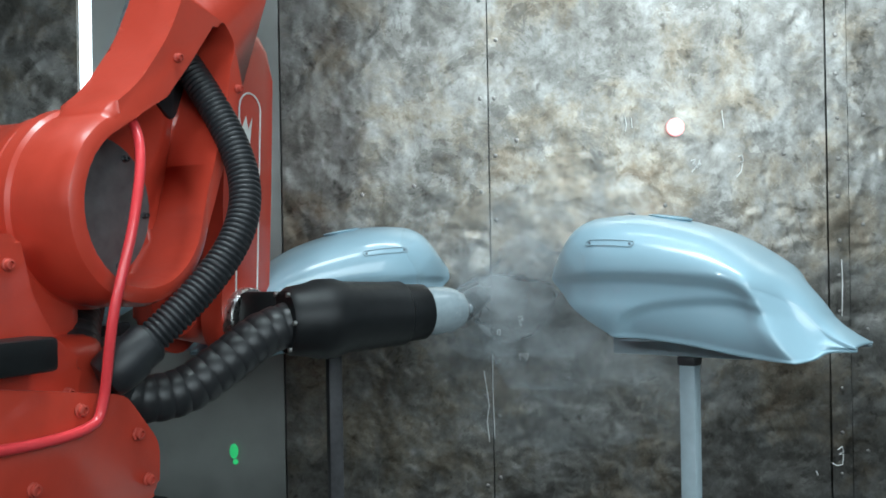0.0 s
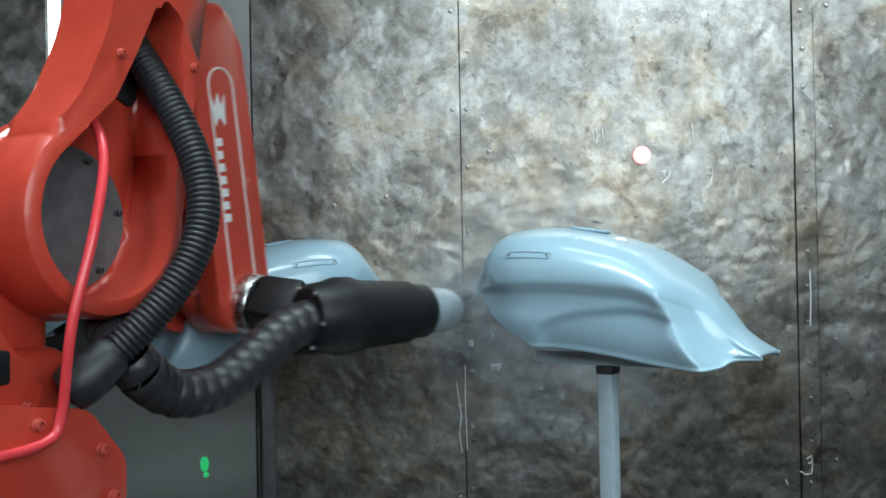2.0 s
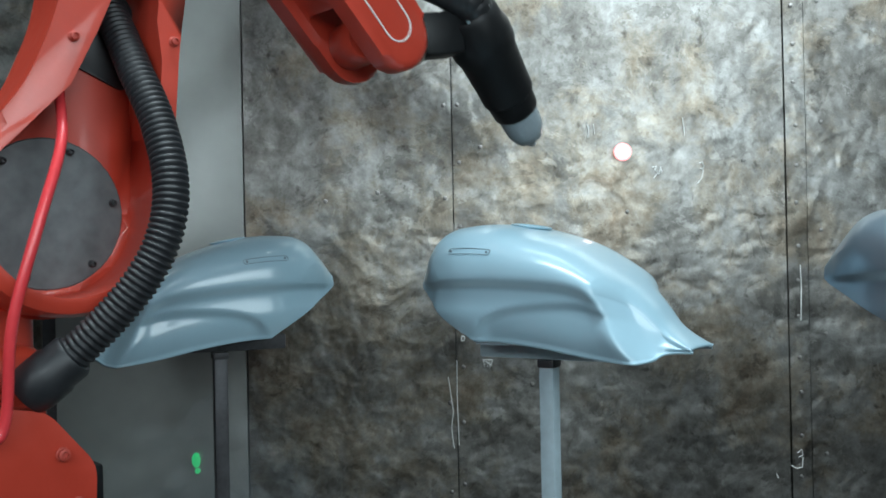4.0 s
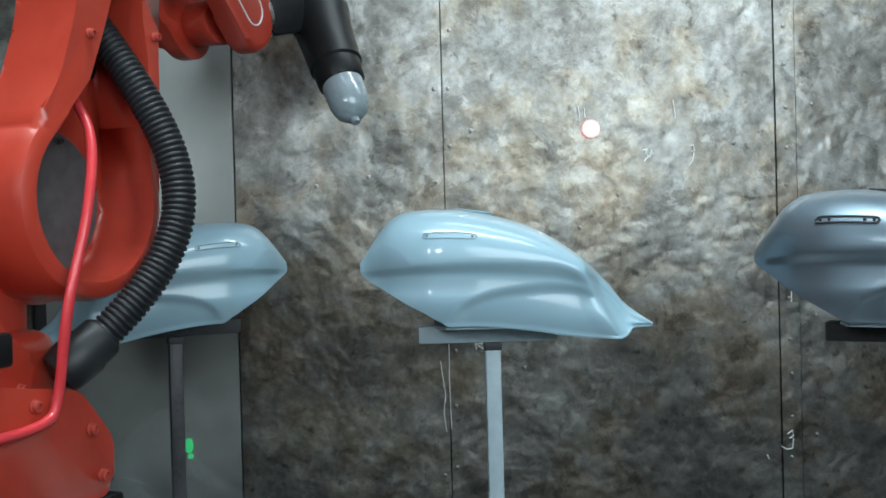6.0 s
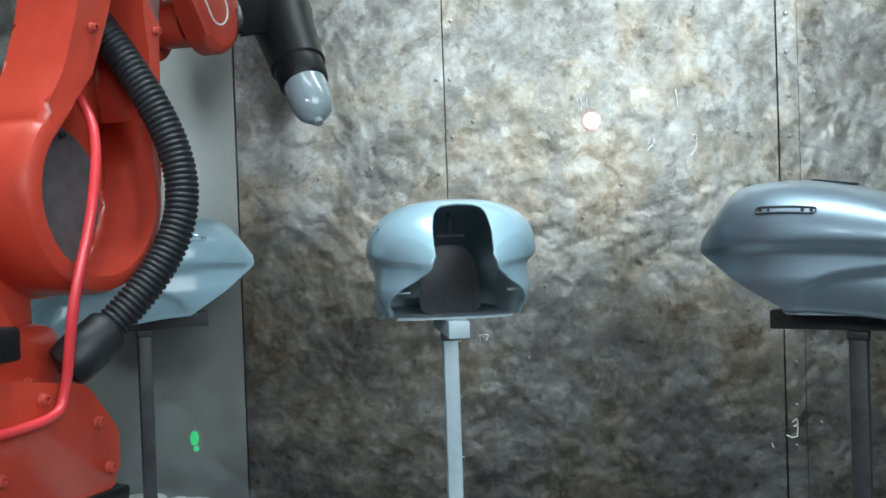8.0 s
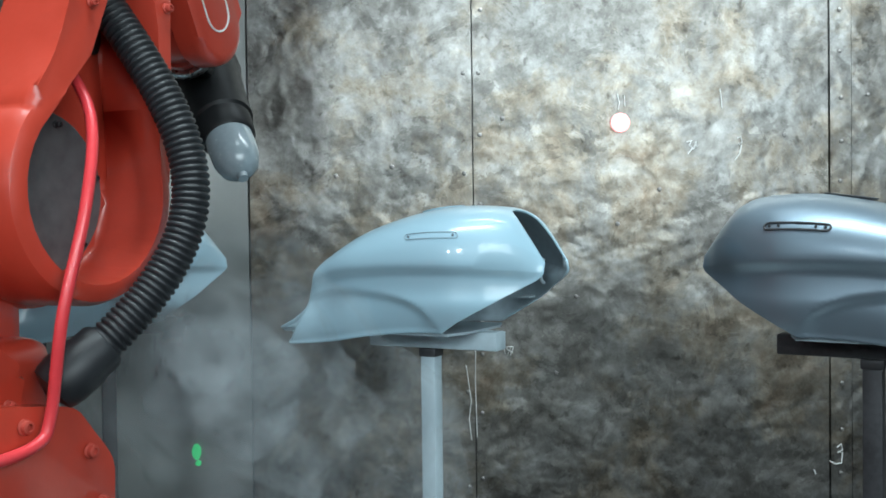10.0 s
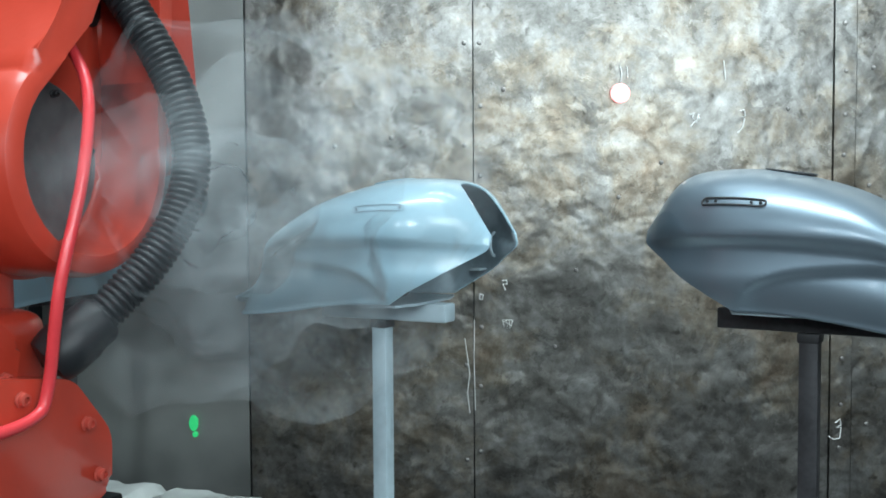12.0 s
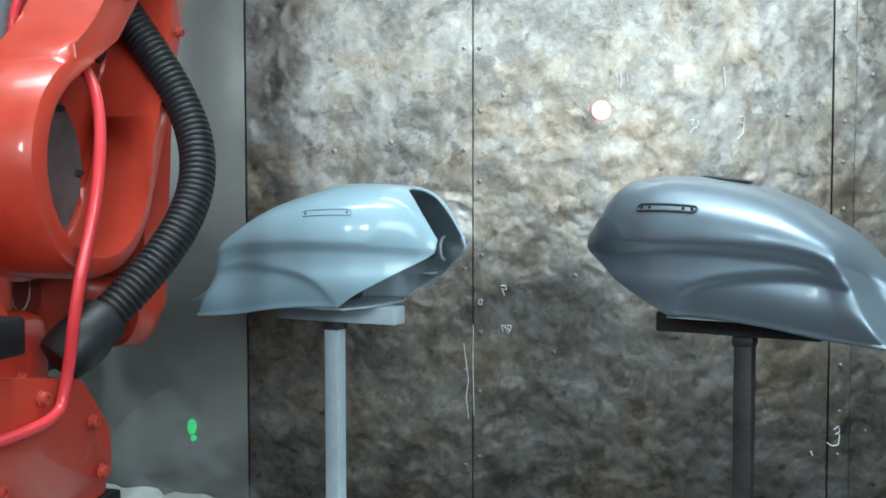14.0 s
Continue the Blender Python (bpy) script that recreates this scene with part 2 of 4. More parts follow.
def carve(ob, cutters):
    """Cuts the cutter meshes out of ob for good."""
    for c in cutters:
        md = ob.modifiers.new("cut", "BOOLEAN")
        md.operation, md.object, md.solver = "DIFFERENCE", c, "EXACT"
    dg = bpy.context.evaluated_depsgraph_get()
    me = bpy.data.meshes.new_from_object(ob.evaluated_get(dg))
    ob.modifiers.clear()
    old, ob.data = ob.data, me
    bpy.data.meshes.remove(old)
    for c in cutters:
        bpy.data.objects.remove(c)
    me.shade_smooth()
    me.set_sharp_from_angle(angle=radians(38))
    return ob


# ---- the booth ----
def slab(name, lo, hi, mat, label, category):
    bm = bmesh.new()
    box(bm, lo, hi)
    return tagged(finish(name, bm, mat, smooth=False), label, category, kind="structure")


# unseen enclosure: dark floor and front wall cut bounce, white ceiling adds fill
slab("floor", (-2.4, -1.6, -0.1), (2.4, 2.72, 0), FLOOR, "grey concrete booth floor dusted with paint", "floor")
slab("ceiling", (-2.4, -1.6, 3.0), (2.4, 2.72, 3.1), CEIL, "unseen booth ceiling, plain white to bounce fill light", "ceiling")
slab("wall_left", (-2.5, -1.6, 0), (-2.4, 2.72, 3.0), PLAIN_STEEL, "smooth grey steel side wall of the booth", "wall")
slab("wall_right", (2.4, -1.6, 0), (2.5, 2.72, 3.0), PLAIN_STEEL, "smooth grey steel side wall of the booth", "wall")
slab("wall_front", (-2.4, -1.7, 0), (2.4, -1.6, 3.0), BOOTH_GREY, "unseen dull grey booth wall behind the camera, dark to dim reflections", "wall")
wall = slab("wall_back", (-2.4, 2.52, 0), (2.4, 2.72, 3.0), DARK_STEEL, "stained sheet-steel back wall in riveted panels", "wall")


def sheet_panel(x0, x1, mat, label, y=2.5, z0=0.002, z1=2.998):
    bm = bmesh.new()
    nx, nz = max(2, int((x1 - x0) * 24)), 60
    seed = x0 * 3.1
    grid = [[bm.verts.new((x0 + (x1 - x0) * i / nx, y + 0.0025 * noise.noise((i * 0.19 + seed, 0, k * 0.11)), z0 + (z1 - z0) * k / nz)) for i in range(nx + 1)] for k in range(nz + 1)]
    for k in range(nz):
        for i in range(nx):
            bm.faces.new((grid[k][i], grid[k][i + 1], grid[k + 1][i + 1], grid[k + 1][i]))
    rim = [e for e in bm.edges if e.is_boundary]
    out = bmesh.ops.extrude_edge_only(bm, edges=rim)
    for v in out["geom"]:
        if isinstance(v, bmesh.types.BMVert):
            v.co.y = y + 0.016
    return part("panel", bm, mat, wall, label)


sheet_panel(-2.39, -0.91, STEEL, "mottled steel panel")
sheet_panel(-0.875, -0.405, PLAIN_STEEL, "smooth brushed steel panel", 2.505)
sheet_panel(-0.400, 0.1185, STEEL, "mottled steel panel")
sheet_panel(0.1215, 0.966, STEEL, "mottled steel panel")
sheet_panel(0.969, 1.020, STEEL, "narrow steel joint strip", 2.496)
sheet_panel(1.023, 2.39, STEEL, "mottled steel panel")

# glowing bar stands in for the bright light at the panel gap
bm = bmesh.new()
box(bm, (-0.905, 2.500, 1.70), (-0.877, 2.518, 2.6), 0.003)
part("light_strip", bm, GAP_GLOW, wall, "bright bluish light strip between the panels", False)

# rivets along the joints
bm = bmesh.new()
revolve(bm, [(0.0054, 0), (0.0050, 0.0012), (0.0026, 0.0022), (0, 0.0024)], pose(0, 0, 0, 90), 10)
rivet = part("rivet", bm, material("dull_rivet", (0.26, 0.25, 0.24), 0.45, 0.8, 0.3, 30), wall)
rng = random.Random(4)
spots = [(0.138, 0.16), (0.992, 0.10), (0.102, 0.24), (1.06, 0.3)]
first = True
for x, gap in spots:
    z = 0.75 + rng.random() * 0.1
    while z < 2.1:
        o = rivet if first else rivet.copy()
        if not first:
            scene.collection.objects.link(o)
        o.location = (x + rng.uniform(-0.004, 0.004), 2.4975 if x != 0.992 else 2.4935, z)
        first = False
        z += gap * rng.uniform(0.85, 1.15)
for x, z in ((0.31, 1.02), (0.36, 1.20), (0.86, 1.575), (-0.07, 1.51), (0.46, 1.37), (0.19, 1.62), (0.56, 1.45), (-0.2, 1.49)):
    o = rivet.copy()
    scene.collection.objects.link(o)
    o.location = (x, 2.497, z)


def scratch(strokes, radius=0.0016, label="white chalk scribble on the steel wall"):
    bm = bmesh.new()
    for s in strokes:
        tube(bm, [(x, 2.4965, z) for x, z in s], radius, 6)
    return part("chalk_mark", bm, CHALK, wall, label)


def at_wall(px, pz, pts, k=0.00142):
    return [(px + a * k, pz + b * k) for a, b in pts]


# scribbles, as they stand on the steel
scratch([at_wall(0.637, 1.55, [(-8, 8), (0, 10), (-4, 2), (2, -2), (-6, -12)]), at_wall(0.637, 1.55, [(6, 8), (9, 0), (3, -6), (8, 9)])])
scratch([at_wall(0.749, 1.555, [(-2, 10), (4, 12), (6, 2), (0, 0), (5, -2), (2, -16), (-6, -26)])])
scratch([at_wall(0.985, 0.812, [(-2, 12), (6, 18), (8, 8), (0, 4), (8, 4), (6, -14), (-4, -16), (-14, -10)])])
scratch([at_wall(0.93, 0.772, [(-2, 4), (1, -4)])])
scratch([at_wall(0.2, 1.075, [(-9, 7), (-7, -5), (-3, 6), (-2, -6), (2, 7), (2, -8), (7, 6), (6, -4), (-9, 7), (7, 6)])])
scratch([at_wall(0.192, 1.168, [(-4, 6), (3, 7), (4, 0), (-3, 1), (1, -10)])])
scratch([at_wall(0.137, 1.14, [(-2, 4), (3, 3), (2, -5), (-3, -4), (-2, 4)])])
scratch([at_wall(0.118, 1.0, [(-14, 30), (-6, -30), (-10, -60), (-6, -95)]), at_wall(0.118, 1.0, [(2, 60), (1, 0), (3, -90)])], 0.0011)
scratch([at_wall(1.0, 1.25, [(0, 40), (1, 0), (-1, -60)])], 0.0013)
scratch([at_wall(0.71, 1.66, [(-3, 18), (-1, 0), (0, -14)])], 0.0012)
scratch([at_wall(0.47, 1.655, [(-6, 14), (-3, 0), (-5, -12)]), at_wall(0.478, 1.655, [(0, 12), (1, -6)])], 0.0012)

# stray green light spot, no lamp there: two small glowing discs
bm = bmesh.new()
revolve(bm, [(0, -0.004), (0.011, -0.003), (0.012, 0.003), (0, 0.004)], pose(-0.533, 2.5, 0.852, 90) @ Matrix.Diagonal((0.9, 1.6, 1, 1)), 16)
revolve(bm, [(0, -0.003), (0.007, -0.002), (0.007, 0.002), (0, 0.003)], pose(-0.53, 2.5, 0.825, 90), 12)
tagged(finish("green_spot", bm, GREEN), "small green spot of stray light, built as glowing discs on the steel panel", "signal light")

# ---- the conveyor ----
ANG, X0, Y0, STEP, SPEED = radians(24.7), 0.1055, 1.85, 0.7075, 0.0461


def on_line(k, t):
    s = k * STEP - SPEED * (t - 7.5)
    return X0 + math.cos(ANG) * s, Y0 - math.sin(ANG) * s


def conveyor():
    c = thing("conveyor", pose(X0, Y0, 0, 0, 0, -math.degrees(ANG)), "low floor conveyor covered with dusty white film", "conveyor")
    bm = bmesh.new()
    box(bm, (-1.6, -0.11, 0), (1.9, 0.11, 0.75), 0.01)
    part("body", bm, DARK_STEEL, c)
    r = random.Random(8)
    x = -1.45
    while x < 1.7:
        w = r.uniform(0.30, 0.62)
        bm = bmesh.new()
        n, m = 18, 10
        ph = r.random() * 9
        g = []
        for i in range(n + 1):
            row = []
            for j in range(m + 1):
                u, v = i / n, j / m
                y = -0.145 + 0.29 * v
                z = 0.775 + 0.012 * noise.noise((u * 5 + ph, v * 3, ph)) + 0.006 * noise.noise((u * 14, v * 9 + ph, 2))
                if v < 0.12 or v > 0.88:
                    z -= 0.06 * (1 - min(v, 1 - v) / 0.12)
                if u < 0.06 or u > 0.94:
                    z -= 0.014
                row.append(bm.verts.new((x + w * u, y, z)))
            g.append(row)
        for i in range(n):
            for j in range(m):
                bm.faces.new((g[i][j], g[i + 1][j], g[i + 1][j + 1], g[i][j + 1]))
        p = part("film_cover", bm, SHEET, c, "crumpled white plastic film")
        p.modifiers.new("thick", "SOLIDIFY").thickness = 0.003
        x += w - 0.01
    return c


conveyor()

# ---- the tank covers ----
TOP = [(0.000, 0.125), (0.020, 0.156), (0.040, 0.183), (0.060, 0.206), (0.080, 0.218), (0.10, 0.223), (0.15, 0.226), (0.195, 0.223), (0.254, 0.211), (0.320, 0.189), (0.376, 0.155), (0.418, 0.123), (0.456, 0.085), (0.484, 0.050), (0.53, 0.014)]
HALF = [(0.000, 0.049), (0.018, 0.063), (0.036, 0.084), (0.066, 0.112), (0.100, 0.132), (0.140, 0.146), (0.207, 0.151), (0.291, 0.150), (0.357, 0.146), (0.404, 0.142), (0.446, 0.137), (0.458, 0.122), (0.470, 0.097), (0.482, 0.077), (0.496, 0.066), (0.53, 0.052)]
CREASE = [(0.000, 0.120), (0.094, 0.130), (0.188, 0.133), (0.282, 0.130), (0.357, 0.122), (0.404, 0.101), (0.447, 0.070), (0.484, 0.033), (0.53, 0.012)]
BOTTOM = [(0.000, 0.034), (0.075, 0.026), (0.150, 0.020), (0.226, 0.018), (0.301, 0.010), (0.376, -0.002), (0.451, -0.008), (0.467, -0.006), (0.478, -0.003), (0.489, 0.006), (0.53, 0.009)]
TAIL = 0.53


MOUTH = [(0, 0), (0.06, 0.020), (0.12, 0.034), (0.2, 0.044), (0.3, 0.049), (0.4, 0.0495), (0.5, 0.049)]


def step(x):
    x = min(1.0, max(0.0, x))
    return x * x * (3 - 2 * x)


def cover_point(s, v):
    """A point of the cover's near half: s from the front edge to the tail, v from the top's middle to the lower edge."""
    lead = smooth_interp([(0, 0.080), (0.1, 0.073), (0.2, 0.056), (0.3, 0.038), (0.4, 0.024), (0.45, 0.0135), (0.5, 0.009), (0.56, 0.0115), (0.63, 0.027), (0.8, 0.080), (0.92, 0.130), (1.0, 0.162)], v)
    u = lead + (TAIL - lead) * s
    zt, zc, zb = (smooth_interp(k, u) for k in (TOP, CREASE, BOTTOM))
    slant = 0.052 if v <= 0.5 else 0.052 - 0.064 * (v - 0.5) / 0.5
    hw = smooth_interp(HALF, u + slant * max(0, min(1, (u - 0.3) / 0.1)))
    if v <= 0.5:
        box_like = max(0.0, 1 - u / 0.46)
        p, q = 0.8 - 0.10 * box_like, 0.95 - 0.20 * box_like
        # the rim of the mouth is narrow; the flanks swell out behind it
        k = min(1.0, s / 0.17)
        k = k * k * (3 - 2 * k)
        r = min(1.0, smooth_interp(MOUTH, v) / smooth_interp(HALF, lead)) * (1 - k) + math.sin(v * math.pi) ** p * k
        y = hw * r
        z = zc + (zt - zc) * max(0.0, math.cos(math.asin(min(1.0, r) ** (1 / p)))) ** q
    else:
        w = (v - 0.5) / 0.5
        body = min(1.0, max(0.0, (0.50 - u) / 0.03))
        # two grooves: one under the crease, one that hooks up from the lower edge to meet it at the tail
        line = smooth_interp([(0.150, 1.10), (0.172, 0.86), (0.188, 0.69), (0.23, 0.52), (0.31, 0.38), (0.40, 0.26), (0.47, 0.13)], u)
        upper = 0.016 * step(w / 0.21) * (1 - 0.5 * step((w - 0.20) / 0.7)) * step((u - 0.004) / 0.05) * step((0.47 - u) / 0.12)
        lower = 0.012 * step((w - line + 0.07) / 0.15) * (1 - 0.35 * step((w - line - 0.08) / 0.6)) * step((u - 0.150) / 0.05) * step((0.47 - u) / 0.10)
        hollow = upper + lower
        y = hw * (1 - (0.20 - 0.05 * min(1.0, u / 0.4) + 0.12 * (1 - body)) * max(0.0, (w - 0.5) / 0.5) ** 1.7) - hollow
        z = zc + (zb - zc) * w
        if w > 0.93:
            y += 0.005 * (w - 0.93) / 0.07
    return Vector((u, -y, z))


def cover_shell():
    bm = bmesh.new()
    ss = [(i / 150) ** 1.1 for i in range(151)]
    half = [[cover_point(s, v) for s in ss] for v in [k / 60 for k in range(61)]]
    rows = [[Vector((p.x, -p.y, p.z)) for p in r] for r in half[:0:-1]] + half
    g = [[bm.verts.new(p) for p in r] for r in rows]
    for a, b in zip(g, g[1:]):
        for i in range(len(ss) - 1):
            try:
                bm.faces.new((a[i], a[i + 1], b[i + 1], b[i]))
            except ValueError:
                pass
    bmesh.ops.remove_doubles(bm, verts=bm.verts, dist=0.0004)
    return bm


def tank_cover(k, paint, post_mat, label, group, strip_mat, lean=0.0):
    """A tank cover on its bracket and post, one carrier of the conveyor."""
    c = thing("tank_cover", pose(*on_line(k, 0), 1.178), label, "tank cover", group)
    bm = cover_shell()
    sh = part("shell", bm, paint, c)
    md = sh.modifiers.new("wall", "SOLIDIFY")
    md.thickness, md.offset, md.material_offset = 0.004, -1, 1
    sh.data.materials.append(RAW)
    sh.matrix_basis = pose(-0.245, 0, 0.0, 0, lean, 0)
    for side in (1, -1):
        # slot for the badge: a raised rim and small holes, on both flanks
        def on(s, v):
            p = cover_point(s, v)
            e = (cover_point(s + 0.01, v) - p).cross(cover_point(s, v + 0.01) - p).normalized()
            if e.y > 0:
                e = -e
            q = p + e * 0.0012
            return Vector((q.x, q.y * side, q.z))
        bm = bmesh.new()
        ring = []
        for i in range(56):
            q = i / 56
            if q < 0.36:
                ring.append(on(0.195 + 0.16 * q / 0.36, 0.365 - 0.018))
            elif q < 0.5:
                a = math.pi * (q - 0.36) / 0.14
                ring.append(on(0.355 + 0.010 * math.sin(a), 0.365 - 0.018 * math.cos(a)))
            elif q < 0.86:
                ring.append(on(0.355 - 0.16 * (q - 0.5) / 0.36, 0.365 + 0.018))
            else:
                a = math.pi * (q - 0.86) / 0.14
                ring.append(on(0.195 - 0.010 * math.sin(a), 0.365 + 0.018 * math.cos(a)))
        ring.append(ring[0])
        tube(bm, ring, 0.0006 if strip_mat is not DARK_STEEL else 0.0016, 6, False)
        part("badge_slot", bm, strip_mat, sh, "thin oblong outline for a badge")
        for ds in ((-0.068, 0.068) if strip_mat is not DARK_STEEL else (-0.068, -0.045, 0.045, 0.068)):
            bm = bmesh.new()
            p = on(0.275 + ds * 1.12, 0.365)
            revolve(bm, [(0, 0.001), (0.0022, 0.0008), (0.0024, -0.001), (0, -0.001)], Matrix.Translation(p) @ pose(0, 0, 0, 90), 8)
            part("hole", bm, strip_mat if strip_mat is not DARK_STEEL else INK, sh)
    # inner floor, tunnel wall with its top bar, hooks on the flanks
    bm = bmesh.new()
    prism(bm, [(-0.088, -0.104), (0.0, -0.108), (0.19, -0.10), (0.19, 0.10), (0.0, 0.108), (-0.088, 0.104), (-0.104, 0.06), (-0.104, -0.06)], 0.014, 0.018)
    bmesh.ops.transform(bm, matrix=Matrix(((1, 0, 0, 0), (0, 0, 1, 0), (0, 1, 0, 0), (0, 0, 0, 1))), verts=bm.verts)
    part("base_plate", bm, RAW, c, "thin moulded floor with a pale front lip")
    bm = bmesh.new()
    box(bm, (0.186, -0.068, 0.012), (0.192, 0.068, 0.034), 0.001)
    part("end_wall", bm, RAW, c)
    bm = bmesh.new()
    prism(bm, round_outline([(-0.058, 0.019), (0.058, 0.019), (0.052, 0.105), (0.03, 0.145), (-0.03, 0.145), (-0.052, 0.105)], 0.02), 0.02, 0.026, 0.002)
    bmesh.ops.rotate(bm, cent=(0, 0, 0), matrix=Matrix.Rotation(radians(90), 3, "Z"), verts=bm.verts)
    part("tunnel_wall", bm, DARK_STEEL, c, "dark moulded inner tunnel wall")
    bm = bmesh.new()
    box(bm, (-0.05, -0.026, 0.158), (-0.036, 0.026, 0.163), 0.001)
    box(bm, (-0.045, -0.003, 0.160), (-0.041, 0.003, 0.206), 0.001)
    part("cross_bar", bm, DARK_STEEL, c, "dark cross bar on a stem")
    for side in (1, -1):
        bm = bmesh.new()
        loop = [(-0.178, side * (0.084 - 0.016 * math.sin(a)), 0.112 - 0.020 * math.cos(a)) for a in [math.pi * i / 12 for i in range(13)]]
        tube(bm, loop, 0.003, 8)
        part("hook", bm, RAW, c, "curved moulded hook")
        for z in (0.098, 0.064):
            bm = bmesh.new()
            box(bm, (-0.150, side * 0.098 - 0.014, z), (-0.13, side * 0.098 + 0.014, z + 0.004), 0.001)
            part("clip", bm, RAW, c)
    # shell has no hole: on primer, dark colour stands in for the shaded opening
    bm = bmesh.new()
    revolve(bm, [(0.036, 0), (0.038, 0.003), (0.032, 0.004), (0.031, -0.012), (0, -0.012)], pose(0.215, 0, 0.2185, 0, 8, 0), 28)
    part("filler_ring", bm, DARK_STEEL if paint is PRIMER else paint, sh)
    # carrier
    bm = bmesh.new()
    box(bm, (-0.135, -0.019, -0.018), (0.115, 0.019, 0.0135), 0.003)
    part("bracket", bm, post_mat, c, "square steel carrier bar")
    bm = bmesh.new()
    box(bm, (-0.0138, -0.0138, -0.435), (0.0138, 0.0138, -0.0185), 0.002)
    part("post", bm, post_mat, c, "square steel post")
    bm = bmesh.new()
    box(bm, (-0.0165, -0.0165, -0.034), (0.0165, 0.0165, -0.0185), 0.003)
    part("collar", bm, DARK_STEEL, c)
    return c


SLOT = material("slot_line", (0.20, 0.26, 0.30), 0.4, 0.0, 0.1, 20, 0.02, 60)
GROUP = "tank covers on the conveyor"
cover_gone = tank_cover(-2, PAINT, DARK_STEEL, "pale blue-grey motorcycle tank cover on a dark post", GROUP, SLOT)
cover_done = tank_cover(-1, PAINT, DARK_STEEL, "satin pale blue-grey motorcycle tank cover on a dark steel post", GROUP, SLOT, 2.5)
cover_now = tank_cover(0, PAINT, material("oversprayed_post", (0.40, 0.50, 0.55), 0.45, 0.0, 0.12, 9, 0.06, 50), "freshly sprayed pale blue-grey motorcycle tank cover on an oversprayed post", GROUP, SLOT)
cover_next = tank_cover(1, PRIMER, DARK_STEEL, "unsprayed dark silver motorcycle tank cover on a dark steel post", GROUP, DARK_STEEL)
COVERS = [(cover_gone, -2, [(0, 200), (14, 200)]), (cover_done, -1, [(0, 200), (14, 200)]),
          (cover_now, 0, [(0, -36.5), (4.6, -36.5), (5.5, -24), (6, -1), (6.5, 28), (7, 49.5), (7.5, 73), (8, 94.5), (8.2, 105), (8.9, 134), (9.5, 147), (10.3, 149.5), (14, 149.5)]),
          (cover_next, 1, [(0, -34), (14, -34)])]


# ---- the robot ----
BASE, J2F, J2Z, ARM, FORE = Vector((-0.625, 1.46, 0)), 0.08, 1.42, 0.80, 0.95
robot = thing("painting_robot", pose(*BASE), "red industrial painting robot with black ribbed hoses", "robot")


def bolt(parent, place, axis="y", r=0.008, mat=None):
    bm = bmesh.new()
    m = Matrix.Translation(place) @ (pose(0, 0, 0, 90) if axis == "y" else pose(0, 0, 0, 0, 90) if axis == "x" else Matrix())
    revolve(bm, [(r * 1.25, 0), (r * 1.25, 0.002), (r, 0.003), (r, 0.009), (r * 0.6, 0.010), (r * 0.55, 0.006), (0, 0.006)], m, 12)
    return part("bolt", bm, mat or RED_DUSTY, parent)


